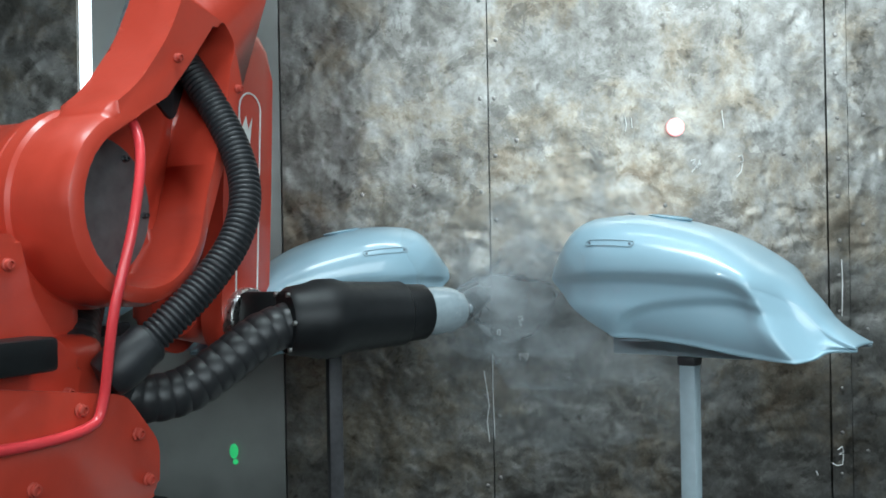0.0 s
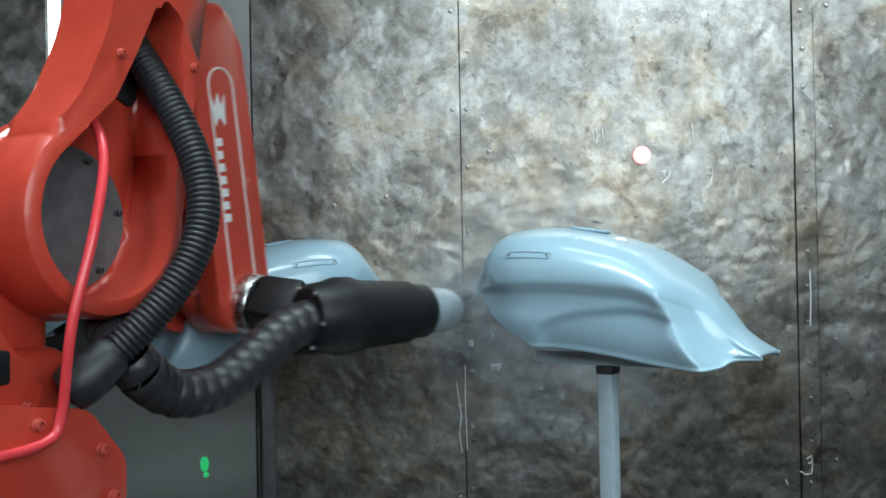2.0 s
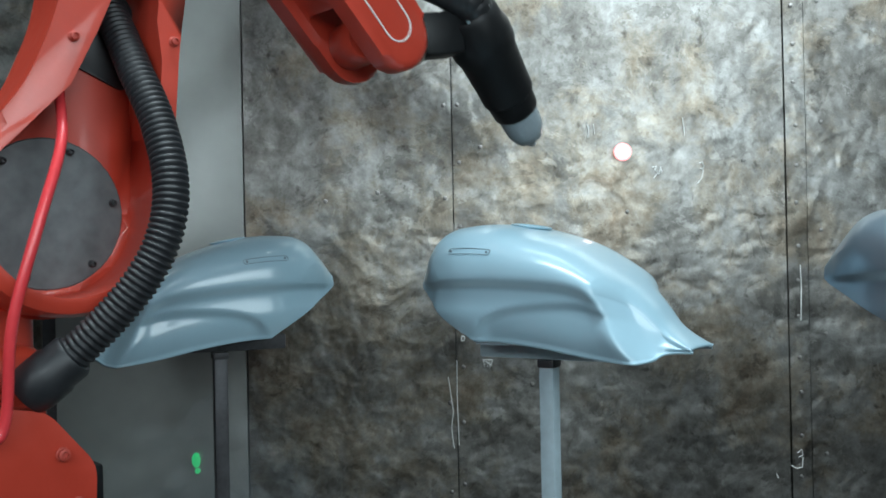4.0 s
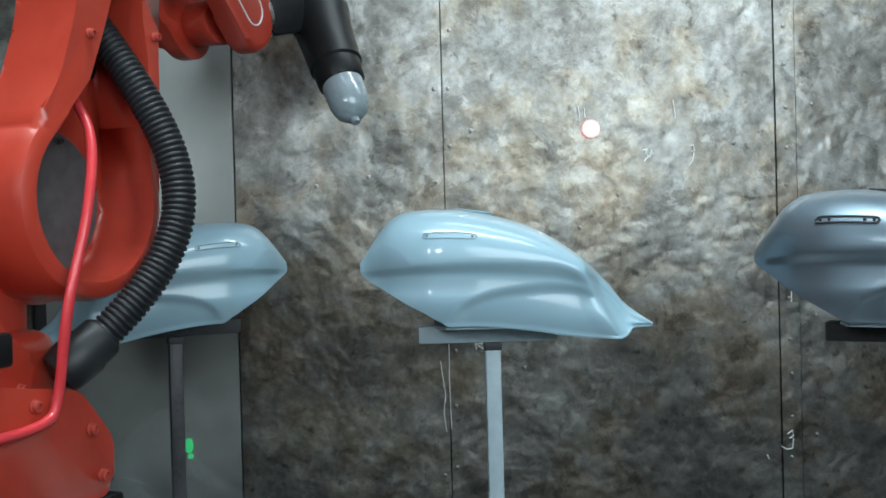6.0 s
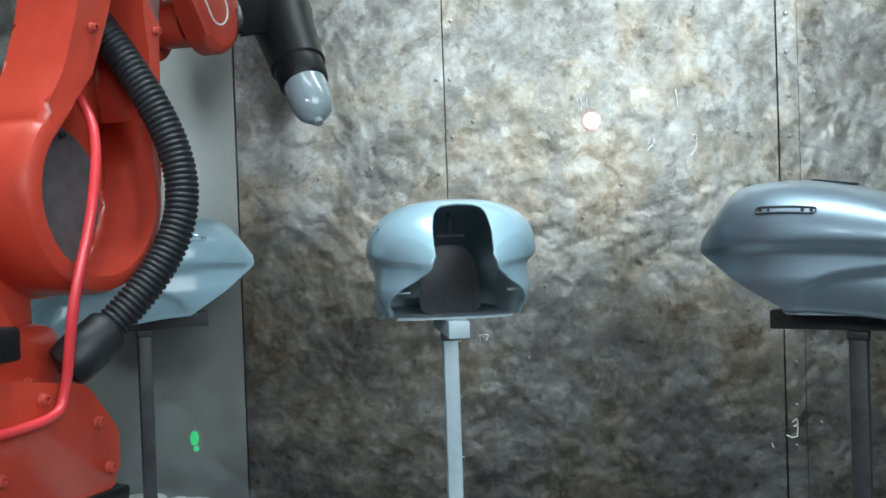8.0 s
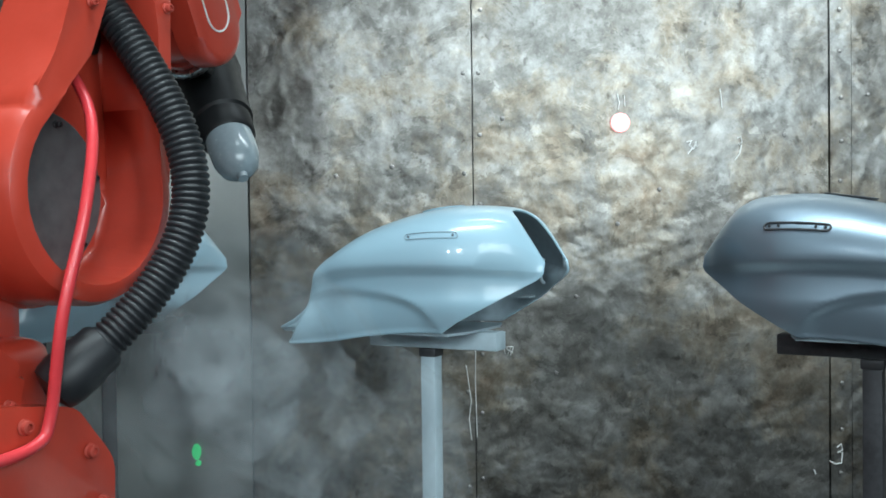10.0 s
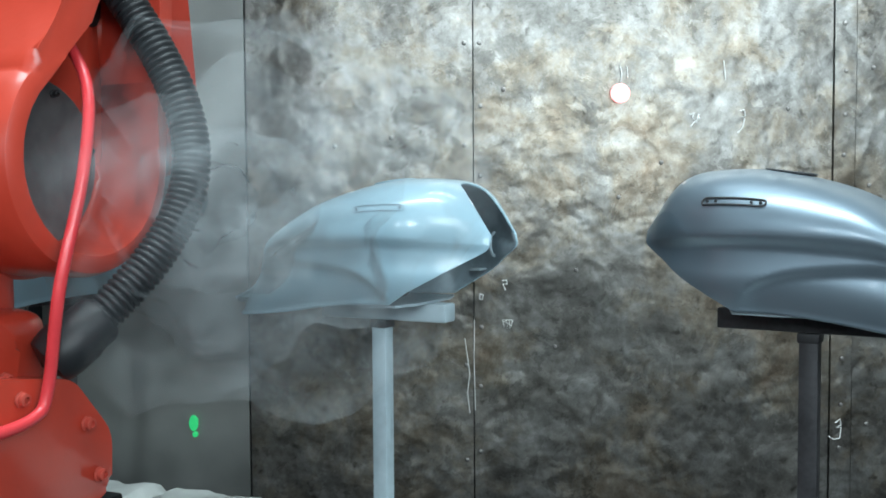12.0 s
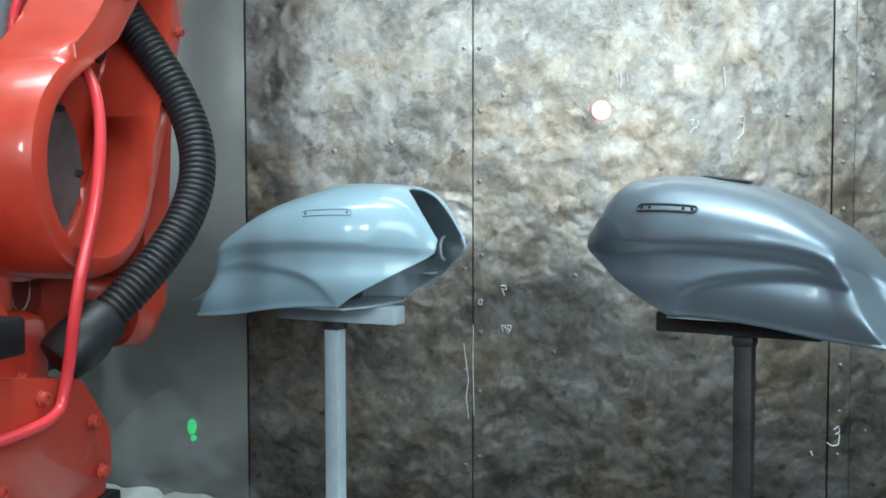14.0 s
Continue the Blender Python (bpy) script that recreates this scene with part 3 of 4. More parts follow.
def make_robot():
    # pedestal
    bm = bmesh.new()
    revolve(bm, [(0, 0), (0.26, 0), (0.26, 0.03), (0.20, 0.06), (0.14, 0.70), (0.145, 0.78), (0.158, 0.80), (0.158, 0.88), (0.15, 0.895), (0, 0.895)], None, 40)
    part("pedestal", bm, RED_DUSTY, robot)
    # turret: turns about the upright axis; local x ahead, y away from the cover disc
    bm = bmesh.new()
    revolve(bm, [(0, 0.90), (0.14, 0.90), (0.15, 0.915), (0.15, 0.955), (0.14, 0.97), (0, 0.97)], None, 40)
    box(bm, (-0.20, -0.115, 0.955), (0.07, 0.12, 1.235), 0.03, 3)
    box(bm, (-0.19, -0.065, 1.20), (0.07, 0.12, 1.36), 0.03, 3)
    prism(bm, round_outline([(-0.20, 0.985), (0.085, 0.985), (0.11, 1.0), (0.112, 1.07), (0.045, 1.15), (-0.20, 1.19)], 0.02), -0.165, 0.06, 0.008)
    prism(bm, round_outline([(-0.24, 1.12), (-0.02, 1.12), (0.0, 1.20), (-0.05, 1.24), (-0.085, 1.30), (-0.105, 1.38), (-0.24, 1.38)], 0.012), -0.13, 0.10, 0.01)
    revolve(bm, [(0, 0), (0.135, 0), (0.145, 0.01), (0.145, 0.03), (0.138, 0.04), (0.138, 0.30), (0.12, 0.32), (0, 0.32)], pose(J2F, -0.03, J2Z, -90), 48)
    turret = part("turret", bm, RED, robot, "red turret housing")
    for p in ((-0.12, -0.166, 1.05), (0.085, -0.166, 1.02), (0.065, -0.166, 1.09), (-0.04, -0.166, 1.14)):
        bolt(turret, p)
    for p in ((-0.125, -0.131, 1.34), (-0.20, -0.131, 1.34), (-0.2, -0.131, 1.27), (-0.03, -0.131, 1.16)):
        bolt(turret, p, r=0.007)
    bm = bmesh.new()
    box(bm, (-0.22, -0.185, 1.20), (-0.09, -0.128, 1.245), 0.006)
    part("connector_box", bm, BLACK, turret, "black connector block")
    bm = bmesh.new()
    box(bm, (0.02, -0.175, 0.965), (0.12, -0.12, 0.988), 0.005)
    part("cable_clamp", bm, BLACK, turret)
    bm = bmesh.new()
    box(bm, (0.112, -0.12, 1.00), (0.140, -0.05, 1.06), 0.006)
    part("limit_switch", bm, BLACK, turret)
    # boot at the lower end of the ribbed hose
    bm = bmesh.new()
    revolve(bm, [(0, -0.06), (0.031, -0.05), (0.034, -0.044), (0.036, -0.03), (0.036, 0.0), (0.033, 0.006), (0.033, 0.028), (0.029, 0.034), (0, 0.034)], look(BOOT, BOOT - BOOT_DIR), 24)
    part("hose_boot", bm, RUBBER, turret, "black rubber hose boot")
    # red tube that rises from the turret into the arm
    bm = bmesh.new()
    tube(bm, spline([(-0.26, -0.172, 1.115), (-0.12, -0.176, 1.11), (-0.035, -0.178, 1.118), (-0.012, -0.180, 1.15), (-0.008, -0.198, 1.27), (0.025, -0.206, 1.40), (0.065, -0.180, 1.51), (0.085, -0.12, 1.59)], 46), 0.0075, 10)
    part("air_tube", bm, CABLE, turret, "red plastic air tube")

    # lower arm: local z along it, x ahead; a deep hub with a hollow that runs up into the hose port
    out = round_outline([(-0.085, 0.0), (0.135, 0.0), (0.128, 0.16), (0.118, 0.26), (0.112, 0.5), (0.10, 0.74), (0.075, 0.84), (0.0, 0.86), (-0.07, 0.84), (-0.078, 0.74), (-0.060, 0.36), (-0.062, 0.26), (-0.085, 0.16), (-0.125, 0.085)], 0.03)
    bm = bmesh.new()
    prism(bm, out, -0.178, -0.065, 0.016, 3)
    arm = part("lower_arm", bm, RED, robot, "red lower arm with a hollow round joint")
    bm = bmesh.new()
    revolve(bm, [(0, -0.030), (0.146, -0.030), (0.152, -0.036), (0.152, -0.062), (0.147, -0.068), (0.147, -0.158), (0.141, -0.174), (0.130, -0.180), (0, -0.180)], pose(0, 0, 0, 90) @ Matrix.Diagonal((1, 1, -1, 1)), 64)
    bmesh.ops.recalc_face_normals(bm, faces=bm.faces)
    hub = finish("hub", bm, RED, robot)
    md = arm.modifiers.new("join", "BOOLEAN")
    md.operation, md.object, md.solver = "UNION", hub, "EXACT"
    bm = bmesh.new()
    a0 = [(0.120 * math.cos(a), 0.120 * math.sin(a)) for a in [radians(140 + i * 10) for i in range(25)]]
    prism(bm, a0 + [(0.106, 0.13), (0.094, 0.24), (0.072, 0.315), (0.045, 0.345), (0.016, 0.33), (-0.004, 0.25), (-0.028, 0.17), (-0.066, 0.115)], -0.3, -0.078, 0.012, 2)
    cutter = finish("cutter", bm, RED, robot)
    bm = bmesh.new()
    prism(bm, round_outline([(0.008, 0.25), (0.080, 0.27), (0.076, 0.335), (0.03, 0.355)], 0.018), -0.3, 0.0)
    port = finish("cutter", bm, RED, robot)
    carve(arm, [cutter, port])
    bpy.data.objects.remove(hub)
    md = arm.modifiers.new("soft_rim", "BEVEL")
    md.width, md.segments, md.limit_method, md.angle_limit = 0.007, 3, "ANGLE", radians(50)
    bm = bmesh.new()
    revolve(bm, [(0, 0), (0.108, 0), (0.112, 0.004), (0.112, 0.012), (0, 0.012)], pose(0, -0.080, 0, -90), 48)
    part("joint_cover", bm, DISC, arm, "dusty grey round joint cover")
    for i in range(6):
        a = radians(20 + 60 * i)
        bolt(arm, (0.096 * math.cos(a), -0.080, 0.096 * math.sin(a)), r=0.0045, mat=DARK_STEEL)
    bm = bmesh.new()
    prism(bm, round_outline([(-0.012, 0.225), (0.088, 0.20), (0.080, 0.345), (0.03, 0.36)], 0.02), -0.084, -0.062, 0.003)
    part("port_lining", bm, RUBBER, arm, "black rubber port lining")
    for p in ((-0.035, -0.179, 0.235), (0.107, -0.179, 0.27), (0.09, -0.179, 0.62), (-0.055, -0.179, 0.62)):
        bolt(arm, p, r=0.006)
    bm = bmesh.new()
    path = spline([(-0.02, 0.02, 0.86), (-0.12, 0.03, 0.76), (-0.19, 0.06, 0.60), (-0.23, 0.12, 0.44), (-0.28, 0.20, 0.30)], 90)
    rings = []
    for i, (p, q) in enumerate(zip(path, path[2:])):
        m, rad = look(p, q), 0.039 if i % 4 < 2 else 0.033
        rings.append([bm.verts.new(m @ Vector((rad * math.cos(2 * math.pi * k / 16), rad * math.sin(2 * math.pi * k / 16), 0))) for k in range(16)])
    for a, b in zip(rings, rings[1:]):
        for k in range(16):
            bm.faces.new((a[k], a[(k + 1) % 16], b[(k + 1) % 16], b[k]))
    part("back_hose", bm, SLEEVE, arm, "black ribbed hose along the arm's back")
    # elbow housing
    bm = bmesh.new()
    revolve(bm, [(0, 0), (0.10, 0), (0.11, 0.01), (0.11, 0.17), (0.10, 0.18), (0, 0.18)], pose(0, -0.05, ARM, -90), 36)
    part("elbow", bm, RED, arm)

    # forearm: origin at the elbow, hangs along local -z; y is the wrist's hinge
    bm = bmesh.new()
    revolve(bm, [(0, 0.08), (0.09, 0.08), (0.10, 0.05), (0.10, -0.20), (0.088, -0.215), (0.088, -0.275), (0.092, -0.28), (0.092, -0.335), (0.078, -0.35), (0.062, -0.45), (0.060, -0.53), (0, -0.53)], None, 36)
    fore = part("forearm", bm, RED, robot, "red forearm with a forked wrist end")
    body = [(-0.03, -0.43), (0.03, -0.43), (0.058, -0.455), (0.066, -0.51), (0.068, -0.74), (0.066, -0.95)] + [(0.066 * math.cos(a), -0.95 + 0.066 * math.sin(a)) for a in [-math.pi * i / 12 for i in range(1, 12)]] + [(-0.066, -0.95), (-0.068, -0.74), (-0.066, -0.51), (-0.058, -0.455)]
    bm = bmesh.new()
    prism(bm, body, -0.102, 0.102, 0.018, 3)
    fork = part("fork", bm, RED, fore, "red wrist fork")
    bm = bmesh.new()
    box(bm, (-0.2, -0.056, -1.2), (0.2, 0.056, -0.845), 0.012)
    slot = finish("cutter", bm, RED, robot)
    bm = bmesh.new()
    box(bm, (-0.2, -0.06, -0.9), (-0.045, 0.06, -0.78), 0.012)
    slot2 = finish("cutter", bm, RED, robot)
    carve(fork, [slot, slot2])
    for sgn in (-1, 1):
        bm = bmesh.new()
        ring = [(0.030 * math.cos(a), -0.93 + 0.030 * math.sin(a)) for a in [-math.pi * i / 10 for i in range(11)]] + [(-0.030, -0.66)] + [(0.030 * math.cos(a) * 1, -0.575 + 0.03 * math.sin(a)) for a in [math.pi - math.pi * i / 8 for i in range(9)]] + [(0.030, -0.93)]
        tube(bm, [(x, sgn * 0.1025, z) for x, z in ring], 0.0018, 6, False)
        part("stripe", bm, WHITE, fore, "thin white outline stripe")
        # lettering down the arm, as plain bars
        for i, w in enumerate((0.022, 0.014, 0.02, 0.018, 0.02, 0.016, 0.02)):
            z = -0.672 - i * 0.022
            bm = bmesh.new()
            box(bm, (-0.024 - w * 0.25, sgn * 0.1030 - 0.0006, z - 0.0075), (-0.018 + w * 0.2, sgn * 0.1030 + 0.0006, z + 0.0065))
            part("letter_bar", bm, WHITE, fore, "", False)
        bm = bmesh.new()
        crown = [(-0.030, -0.590), (-0.022, -0.612), (-0.012, -0.588), (-0.004, -0.612), (0.006, -0.590), (0.000, -0.645), (-0.012, -0.628), (-0.024, -0.645)]
        prism(bm, crown, sgn * 0.1030 - 0.0006, sgn * 0.1030 + 0.0006)
        part("emblem", bm, WHITE, fore, "white jagged emblem", False)
    for i in range(10):
        a = 2 * math.pi * i / 10
        bm = bmesh.new()
        box(bm, (-0.010, -0.006, -0.012), (0.010, 0.010, 0.012), 0.003, 1, pose(0.088 * math.cos(a), 0.088 * math.sin(a), -0.35, 0, 0, math.degrees(a) - 90))
        part("flange_bolt", bm, RED_DUSTY, fore)
    for z in (-0.53, -0.64, -0.75, -0.86):
        for x in (-0.069, 0.069):
            bolt(fork, (x - (0.004 if x > 0 else -0.004), -0.078, z), "x", 0.005)

    # wrist: local z from the hinge to the gun
    bm = bmesh.new()
    revolve(bm, [(0, -0.054), (0.042, -0.054), (0.046, -0.048), (0.046, 0.048), (0.042, 0.054), (0, 0.054)], pose(0, 0, 0, 90), 28)
    revolve(bm, [(0, 0.0), (0.040, 0.0), (0.042, 0.045), (0.048, 0.05), (0.048, 0.075), (0.044, 0.08), (0, 0.08)], None, 28)
    wrist = part("wrist", bm, RED, robot, "red wrist joint")
    bm = bmesh.new()
    revolve(bm, [(0, 0.08), (0.02, 0.08), (0.02, 0.09), (0.052, 0.092), (0.055, 0.096), (0.055, 0.118), (0.052, 0.122), (0, 0.122)], None, 28)
    part("flange", bm, CHROME, wrist, "machined steel tool flange")
    bm = bmesh.new()
    box(bm, (-0.042, -0.042, 0.123), (0.042, 0.042, WG), 0.008)
    for i in range(4):
        a = radians(45 + 90 * i)
        revolve(bm, [(0.006, 0.118), (0.006, 0.13), (0, 0.131)], pose(0.047 * math.cos(a), 0.047 * math.sin(a), 0), 8)
    part("gun_mount", bm, BLACK, wrist, "black gun mount")

    # spray gun: local z from its rear to the nozzle
    bm = bmesh.new()
    revolve(bm, [(0, -0.06), (0.052, -0.058), (0.058, -0.05), (0.062, -0.02), (0.068, 0.0), (0.068, 0.03), (0.062, 0.05), (0.058, 0.12), (0.057, 0.16), (0.052, 0.165), (0.050, 0.205), (0.046, 0.21), (0, 0.21)], None, 36)
    gun = part("spray_gun", bm, BLACK, robot, "black rotary spray gun body")
    bm = bmesh.new()
    revolve(bm, [(0.044, 0.205), (0.044, 0.235), (0.042, 0.262), (0.034, 0.284), (0.018, 0.298), (0.010, 0.300), (0.009, 0.31), (0, 0.31)], None, 32)
    part("bell_cap", bm, DOME, gun, "translucent grey bell cap")
    for i in range(6):
        a = 2 * math.pi * i / 6
        bm = bmesh.new()
        revolve(bm, [(0.004, 0), (0.004, 0.006), (0, 0.0065)], pose(0.052 * math.cos(a), 0.052 * math.sin(a), -0.058, 180), 8)
        part("screw", bm, CHROME, gun)
    return turret, arm, fore, wrist, gun


BOOT, BOOT_DIR = Vector((0.055, -0.17, 1.205)), Vector((0.5, -0.35, 0.5)).normalized()
WG, GUN = 0.21, 0.31
turret, lower_arm, forearm, wrist, gun = make_robot()


def ring_mesh(r, length, ribbed, mat):
    bm = bmesh.new()
    h = length / 2
    if ribbed:
        prof = [(r * 0.88, -h * 1.25), (r * 0.92, -h * 0.7), (r, -h * 0.4), (r, h * 0.4), (r * 0.92, h * 0.7), (r * 0.88, h * 1.25)]
    else:
        prof = [(r * 0.93, -h * 1.3), (r * 0.97, -h * 0.9), (r, -h * 0.4), (r, h * 0.5), (r * 0.97, h * 0.95), (r * 0.92, h * 1.3)]
    revolve(bm, prof, None, 22)
    me = bpy.data.meshes.new("hose_ring")
    bmesh.ops.recalc_face_normals(bm, faces=bm.faces)
    bm.to_mesh(me)
    bm.free()
    me.materials.append(mat)
    me.shade_smooth()
    return me


def chain(name, label, mesh, n):
    top = new(name)
    top.parent = robot
    tagged(top, label)
    out = []
    for _ in range(n):
        o = new("hose_ring", mesh)
        o.parent = top
        out.append(o)
    return out


DUSTED_RING = ring_mesh(0.038, 0.022, False, SLEEVE_DUSTED)
HOSE_A = chain("ribbed_hose", "black ribbed cable hose", ring_mesh(0.0255, 0.0080, True, RUBBER), 70)
HOSE_B = chain("wrapped_hose", "thick black wrapped paint hose", ring_mesh(0.038, 0.022, False, SLEEVE), 72)
for ring in HOSE_B[32:54]:
    ring.data = DUSTED_RING
TUBE_B = chain("feed_tube", "red plastic feed tube", ring_mesh(0.0075, 0.032, False, CABLE), 30)


def mist_material(name, alpha):
    m = bpy.data.materials.new(name)
    m.use_nodes = True
    nt = m.node_tree
    nt.nodes.remove(nt.nodes["Principled BSDF"])
    out = nt.nodes["Material Output"]
    mixer, clear, haze = nt.nodes.new("ShaderNodeMixShader"), nt.nodes.new("ShaderNodeBsdfTransparent"), nt.nodes.new("ShaderNodeBsdfDiffuse")
    haze.inputs["Color"].default_value = (0.72, 0.80, 0.84, 1)
    tc, n, r = nt.nodes.new("ShaderNodeTexCoord"), nt.nodes.new("ShaderNodeTexNoise"), nt.nodes.new("ShaderNodeMapRange")
    n.inputs["Scale"].default_value, n.inputs["Detail"].default_value = 9, 5
    r.inputs["From Min"].default_value, r.inputs["From Max"].default_value = 0.28, 0.85
    r.inputs["To Min"].default_value, r.inputs["To Max"].default_value = 0.0, alpha
    nt.links.new(tc.outputs["Object"], n.inputs["Vector"])
    nt.links.new(n.outputs["Fac"], r.inputs["Value"])
    nt.links.new(r.outputs["Result"], mixer.inputs["Fac"])
    nt.links.new(clear.outputs[0], mixer.inputs[1])
    nt.links.new(haze.outputs[0], mixer.inputs[2])
    nt.links.new(mixer.outputs[0], out.inputs["Surface"])
    return m


def mist():
    """Thin paint mist before the nozzle: four nested puffs with ragged surfaces; local z away from the nozzle."""
    top = thing("paint_mist", Matrix(), "thin pale paint mist drifting before the spray gun", "paint mist", kind="stuff")
    for i, (rx, rz, z, alpha) in enumerate(((0.06, 0.10, 0.09, 0.24), (0.11, 0.17, 0.16, 0.17), (0.19, 0.26, 0.22, 0.12), (0.26, 0.34, 0.26, 0.08))):
        bm = bmesh.new()
        bmesh.ops.create_icosphere(bm, subdivisions=4, radius=1.0)
        for v in bm.verts:
            d = 1 + 0.35 * noise.noise(v.co * 1.7 + Vector((i * 5, 0, 0))) + 0.15 * noise.noise(v.co * 4 + Vector((0, i * 3, 0)))
            v.co = Vector((v.co.x * rx * d, v.co.y * rx * d, z + v.co.z * rz * d))
        part("puff", bm, mist_material("paint_haze", alpha), top)
    return top


paint_mist = mist()

# the robot's way: seconds, turn, lean of the lower arm, reach and height of the wrist, roll, the gun's rear and its nozzle
SPRAY_FRONT = [
    (0, 63, 25, 0.4, 1.232, 0, -0.216, 1.686, 1.235, 0.069, 1.858, 1.24),
    (0.25, 63, 25, 0.408, 1.23, 0, -0.209, 1.698, 1.228, 0.076, 1.868, 1.235),
    (0.5, 53, 33, 0.565, 1.124, 0, -0.041, 1.81, 1.084, 0.248, 1.959, 1.157),
    (0.75, 39, 38, 0.646, 1.101, 0, 0.125, 1.791, 1.061, 0.412, 1.929, 1.132),
    (1, 21, 42, 0.825, 1.067, 0, 0.399, 1.728, 1.038, 0.671, 1.875, 1.113),
    (1.2, 10, 38, 0.923, 1.237, 0, 0.52, 1.537, 1.203, 0.677, 1.802, 1.166),
    (1.5, 10, 28, 0.77, 1.324, 0, 0.392, 1.525, 1.277, 0.544, 1.795, 1.267),
    (1.75, 30, 19, 0.585, 1.309, 0, 0.112, 1.639, 1.271, 0.322, 1.882, 1.255),
]
SPRAY_TOP = [
    (2, 58, 13, 0.445, 1.289, 0, -0.143, 1.731, 1.255, 0.104, 1.951, 1.255),
    (2.3, 60, 9, 0.4, 1.379, 0, -0.218, 1.656, 1.331, -0.014, 1.914, 1.318),
    (2.5, 60, 9, 0.369, 1.44, 0, -0.221, 1.637, 1.462, -0.016, 1.883, 1.4),
    (2.8, 50, 6, 0.466, 1.573, 0, -0.082, 1.709, 1.525, 0.119, 1.949, 1.429),
    (3, 38, 5, 0.526, 1.568, 0, 0.11, 1.802, 1.56, 0.293, 1.991, 1.37),
    (3.2, 24, 11, 0.674, 1.535, 0, 0.267, 1.813, 1.537, 0.439, 1.999, 1.342),
]
WAITING = [
    (4.2, 44, 9, 0.699, 1.791, 0, 0.105, 2.067, 1.839, 0.238, 2.258, 1.613),
    (5.3, 65, 6, 0.669, 1.812, 0, -0.117, 2.21, 1.869, -0.021, 2.075, 1.574),
    (6.5, 65, 6, 0.595, 1.785, 0, -0.181, 2.18, 1.85, -0.084, 2.033, 1.563),
    (7.5, 66, 6, 0.539, 1.77, 0, -0.229, 2.142, 1.842, -0.129, 1.995, 1.559),
    (8.2, 66, 6, 0.508, 1.76, 0, -0.256, 2.128, 1.822, -0.161, 1.967, 1.547),
    (9.2, 65, 6, 0.449, 1.748, 0, -0.373, 2.125, 1.759, -0.263, 1.932, 1.514),
]
SPRAY_BACK = [
    (10.3, 64, 6, 0.452, 1.69, 0, -0.434, 2.134, 1.675, -0.323, 1.935, 1.432),
    (10.5, 62, 7, 0.473, 1.689, 0, -0.334, 2.137, 1.705, -0.214, 1.938, 1.466),
    (11, 27, 14, 0.58, 1.647, 0, 0.036, 1.935, 1.685, 0.077, 2.205, 1.516),
    (11.2, 21, 16, 0.692, 1.628, 25, 0.111, 1.947, 1.669, 0.148, 2.216, 1.497),
    (11.5, 34, 11, 0.413, 1.507, 60, -0.176, 1.908, 1.598, -0.101, 2.162, 1.42),
    (12, 65, 9, 0.337, 1.449, 70, -0.519, 2.021, 1.39, -0.364, 1.732, 1.367),
    (12.5, 62, 9, 0.412, 1.412, 80, -0.516, 2.063, 1.323, -0.356, 1.771, 1.29),
]
SPRAY_LAST = [
    (12.7, 46, 12, 0.483, 1.46, 80, -0.425, 2.021, 1.38, -0.328, 2.331, 1.324),
    (13, 12, 23, 0.516, 1.346, 80, -0.336, 1.673, 1.416, -0.198, 1.935, 1.324),
    (13.25, 18, 30, 0.511, 1.2, 80, -0.368, 1.718, 1.195, -0.255, 2.002, 1.145),
    (13.5, 50, 27, 0.357, 1.13, 75, -0.606, 1.886, 1.086, -0.566, 2.204, 1.019),
    (14, 75, 24, 0.316, 1.212, 60, -0.734, 1.948, 1.135, -0.726, 2.286, 1.076),
]
WAY = SPRAY_FRONT + SPRAY_TOP + WAITING + SPRAY_BACK + SPRAY_LAST



def frame_z(place, axis, hint):
    """A pose whose z runs along axis and whose x leans to hint."""
    z = Vector(axis).normalized()
    x = Vector(hint)
    x = (x - z * x.dot(z)).normalized()
    y = z.cross(x)
    m = Matrix((x, y, z)).transposed().to_4x4()
    m.translation = place
    return m


def robot_at(row):
    """All the robot's frames, in the space of its base."""
    t, yaw, lean, s, z, roll = row[:6]
    rear, nozzle = Vector(row[6:9]) - BASE, Vector(row[9:12]) - BASE
    a = radians(yaw)
    tur = pose(0, 0, 0, 0, 0, yaw)
    ang = radians(90 - lean)
    arm = tur @ pose(J2F, 0, J2Z, 0, lean, 0)
    e = Vector((J2F + (0.13 - (yaw - 21) * 0.0023 if t < 12.3 else 0.0) + ARM * math.cos(ang), 0, J2Z + ARM * math.sin(ang)))
    w = Vector((s, 0, z))
    swing = tur @ frame_z(w + (e - w).normalized() * FORE, e - w, (1, 0, 0))
    fore = swing @ pose(0, 0, 0, 0, 0, roll)
    wp = tur @ w
    hinge = fore.to_3x3() @ Vector((0, 1, 0))
    axis = rear - wp
    if t > 12.6:
        # the tool bends back behind the hinge
        axis = axis - hinge * axis.dot(hinge)
    wr = frame_z(wp, axis, hinge.cross(axis))
    g = nozzle - rear
    gm = frame_z(rear, g, wr.to_3x3() @ Vector((0, 0, 1)))
    return dict(turret=tur, arm=arm, fore=fore, swing=swing, wrist=wr, gun=gm)


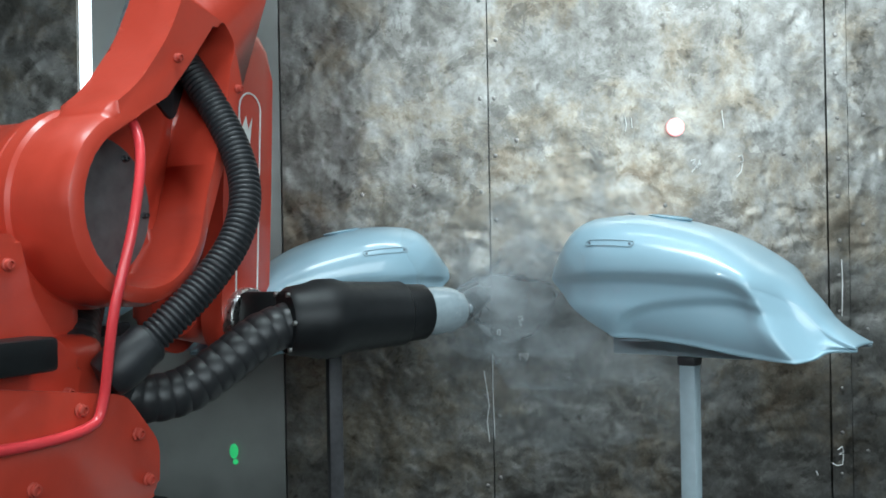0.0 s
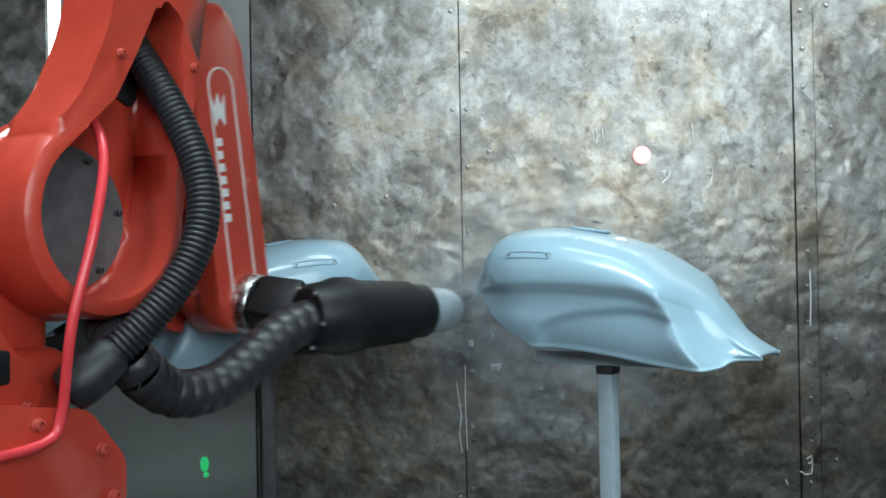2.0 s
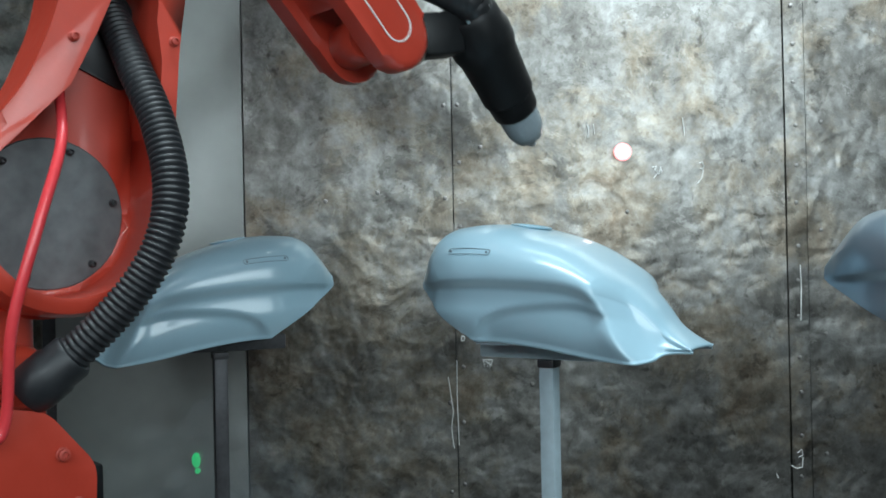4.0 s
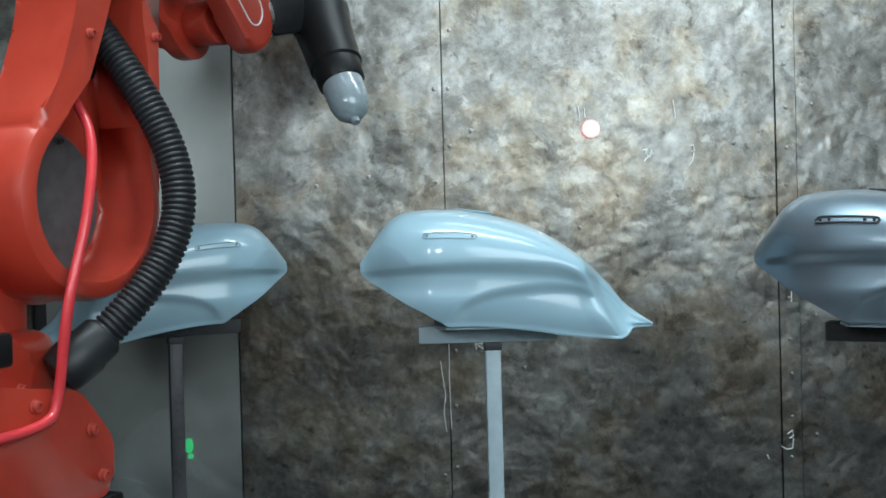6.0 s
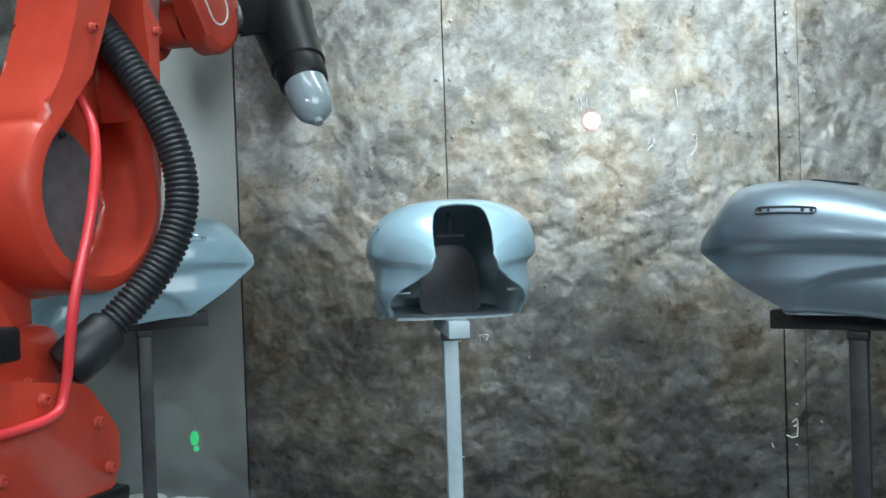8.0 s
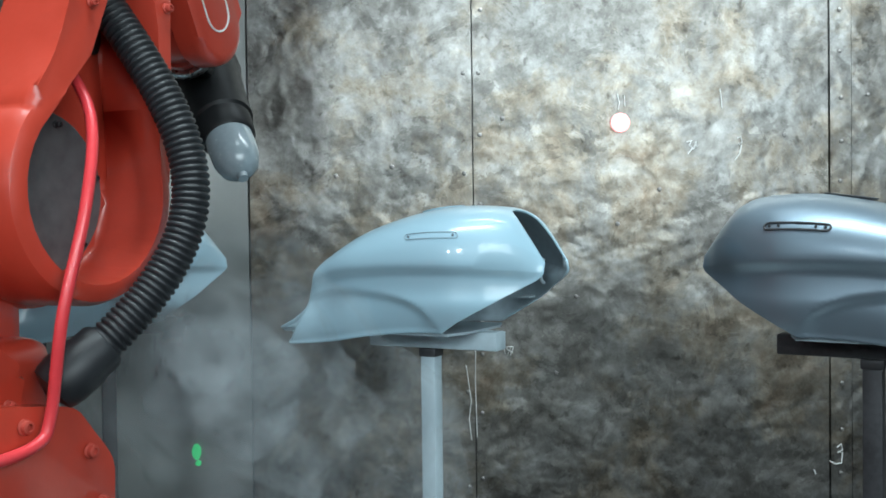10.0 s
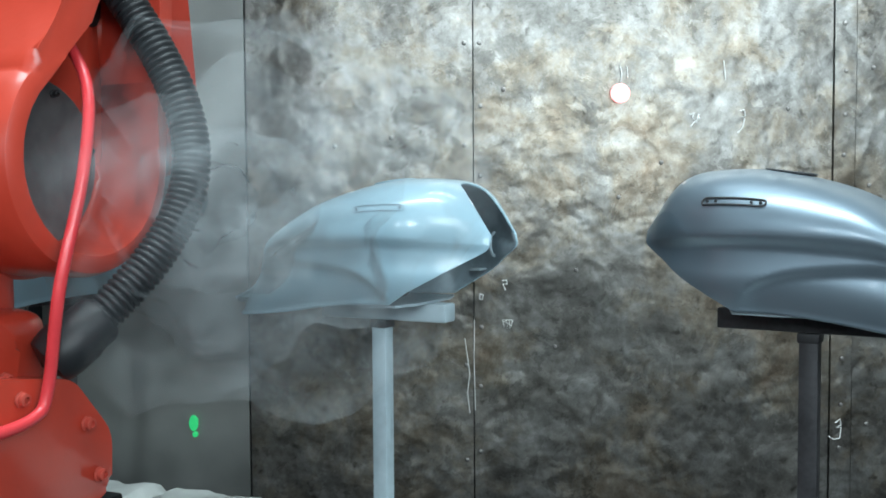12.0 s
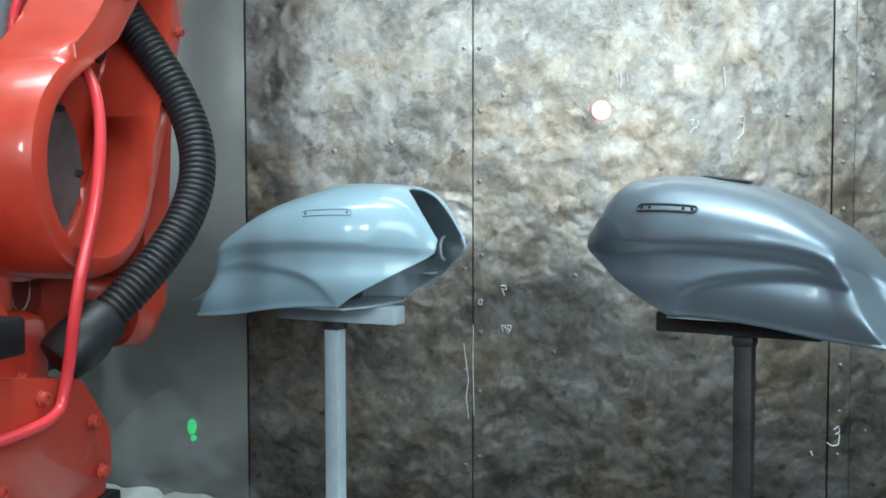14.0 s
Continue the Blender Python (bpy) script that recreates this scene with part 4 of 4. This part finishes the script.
def place_rings(pts, n):
    """n poses at even steps along a curve."""
    acc = [0.0]
    for a, b in zip(pts, pts[1:]):
        acc.append(acc[-1] + (b - a).length)
    out, j = [], 0
    side = Vector((0.3, -0.9, 0.2))
    for k in range(n):
        want = acc[-1] * k / (n - 1)
        while j < len(pts) - 2 and acc[j + 1] < want:
            j += 1
        u = (want - acc[j]) / max(1e-6, acc[j + 1] - acc[j])
        p = pts[j].lerp(pts[j + 1], u)
        d = pts[min(j + 2, len(pts) - 1)] - pts[max(j - 1, 0)]
        m = frame_z(p, d, side)
        side = m.to_3x3() @ Vector((1, 0, 0))
        out.append(m)
    return out


def motions():
    for ob, k, turn in COVERS:
        times = sorted({t for t, _ in turn} | {0, 14})
        lift = 1.186 if k == 1 else 1.178
        walk(ob, [(t, pose(*on_line(k, t), lift, 0, 0, interp(turn, t))) for t in times])
    poses = [(r[0], robot_at(r)) for r in WAY]
    for ob, key in ((turret, "turret"), (lower_arm, "arm"), (forearm, "fore"), (wrist, "wrist"), (gun, "gun")):
        walk(ob, [(t, f[key]) for t, f in poses])
    rings_a, rings_b, rings_c = [], [], []
    for t, f in poses:
        a0 = f["turret"] @ BOOT
        port = f["arm"] @ Vector((0.042, -0.085, 0.315))
        curve = bezier(a0, f["turret"] @ (BOOT + BOOT_DIR * 0.30), port + f["turret"].to_3x3() @ Vector((0.02, -0.16, -0.22)), port, 60)
        rings_a.append((t, place_rings(curve, len(HOSE_A))))
        r0 = f["gun"] @ Vector((0, 0, -0.03))
        r1 = f["gun"] @ Vector((0, 0, -0.10))
        sw = f["swing"]
        if t < 3.5:
            local = sw.inverted() @ r1
            if local.x > 0.12 or 0.4 < t < 1.9:
                pts = [r0, r1, sw @ Vector((local.x * 0.42 - 0.03, -0.08, -1.10))]
                hang = -0.16 if 2.7 < t < 3.1 else 0.0
                pts += [sw @ Vector((p[0] + hang, p[1] + 0.2 * (hang < 0), p[2] + 0.1 * (hang < 0))) for p in ((-0.14, -0.10, -1.0), (-0.175, -0.11, -0.80), (-0.11, -0.135, -0.60), (0.0, -0.145, -0.49), (0.10, -0.13, -0.36), (0.15, -0.10, -0.20), (0.14, 0.0, 0.0))]
            else:
                ax = f["gun"].to_3x3() @ Vector((0, 0, 1))
                if t < 2.2:
                    pts = [r0, r1 - Vector((0, 0, 0.02))] + [r1 - ax * d + Vector((0, 0, h)) for d, h in ((0.07, -0.065), (0.14, -0.10), (0.22, -0.095), (0.29, -0.02))]
                    pts += [sw @ Vector(p) for p in ((-0.15, 0.12, -0.85), (-0.08, 0.15, -0.6), (0.0, 0.15, -0.35), (0.06, 0.12, -0.1), (0.08, 0.06, 0.06))]
                else:
                    pts = [r0, r1] + [r1 + Vector(d) for d in ((-0.06, 0.04, -0.02), (-0.12, 0.12, -0.03), (-0.15, 0.24, -0.05))]
                    pts += [sw @ Vector(p) for p in ((-0.20, 0.24, -0.66), (-0.16, 0.22, -0.5), (-0.06, 0.18, -0.30), (0.06, 0.12, -0.05), (0.08, 0.06, 0.06))]
        elif t < 11.8:
            pts = [r0, r1] + [f["swing"] @ Vector(p) for p in ((0.14, 0.12, -0.62), (0.20, 0.05, -0.40), (0.16, 0.0, -0.12), (0.13, 0.0, 0.06))]
        elif t > 13.8:
            pts = [r0, r1] + [f["swing"] @ Vector(p) for p in ((-0.11, 0.13, -0.74), (-0.06, 0.15, -0.5), (-0.04, 0.15, -0.3), (0.0, 0.1, -0.1), (0.05, 0.0, 0.06))]
        else:
            pts = [r0, r1] + [f["swing"] @ Vector(p) for p in ((-0.11, 0.13, -0.74), (0.08, 0.13, -0.74), (0.20, 0.04, -0.50), (0.20, 0.0, -0.25), (0.13, 0.0, 0.06))]
        rings_b.append((t, place_rings(spline(pts, 120), len(HOSE_B))))
        c0, c3 = f["arm"] @ Vector((0.06, -0.02, 0.66)), f["fore"] @ Vector((-0.05, 0.09, -0.66))
        curve = bezier(c0, c0 + Vector((0, 0, -0.25)), c3 + f["turret"].to_3x3() @ Vector((-0.2, 0.05, 0.18)), c3, 60)
        rings_c.append((t, place_rings(curve, len(TUBE_B))))
    for rings, table in ((HOSE_A, rings_a), (HOSE_B, rings_b), (TUBE_B, rings_c)):
        for i, ob in enumerate(rings):
            walk(ob, [(t, ms[i]) for t, ms in table])
    rows = []
    for t, f in poses:
        if t <= 3.2 or 10.2 < t < 12.9:
            m = Matrix.Translation(BASE) @ f["gun"] @ pose(0, 0, 0.315)
        else:
            # the mist sinks to the floor's exhaust behind the conveyor
            m = pose(-0.6, 2.3, 0.3)
        rows.append((t, m))
    walk(paint_mist, rows)
    walk(glint, [(t, pose(x, 2.489, z)) for t, x, z in ((0, 0.587, 1.645), (0.5, 0.618, 1.631), (1, 0.619, 1.627), (1.5, 0.591, 1.615), (2, 0.576, 1.604), (3, 0.571, 1.600), (5.5, 0.503, 1.610), (6.5, 0.485, 1.622), (7.5, 0.476, 1.622), (8.2, 0.491, 1.609), (10.5, 0.463, 1.607), (11, 0.485, 1.615), (11.5, 0.463, 1.605), (12, 0.461, 1.610), (12.5, 0.441, 1.597), (13.5, 0.431, 1.598), (14, 0.417, 1.584))])


# pink glint of a lamp on the steel: the reflection is a keyed glowing disc
glint = thing("glint", pose(0.578, 2.489, 1.652), "round pinkish-white lamp glint on the steel wall", "light spot")
bm = bmesh.new()
revolve(bm, [(0, -0.002), (0.014, -0.0015), (0.016, 0.001), (0, 0.002)], pose(0, 0, 0, 90), 20)
part("core", bm, GLOW, glint)
bm = bmesh.new()
revolve(bm, [(0.016, -0.001), (0.021, -0.0005), (0.0225, 0.001), (0.016, 0.002)], pose(0, 0, 0, 90), 24)
part("rim", bm, GLOW_RIM, glint, "red rim")

motions()
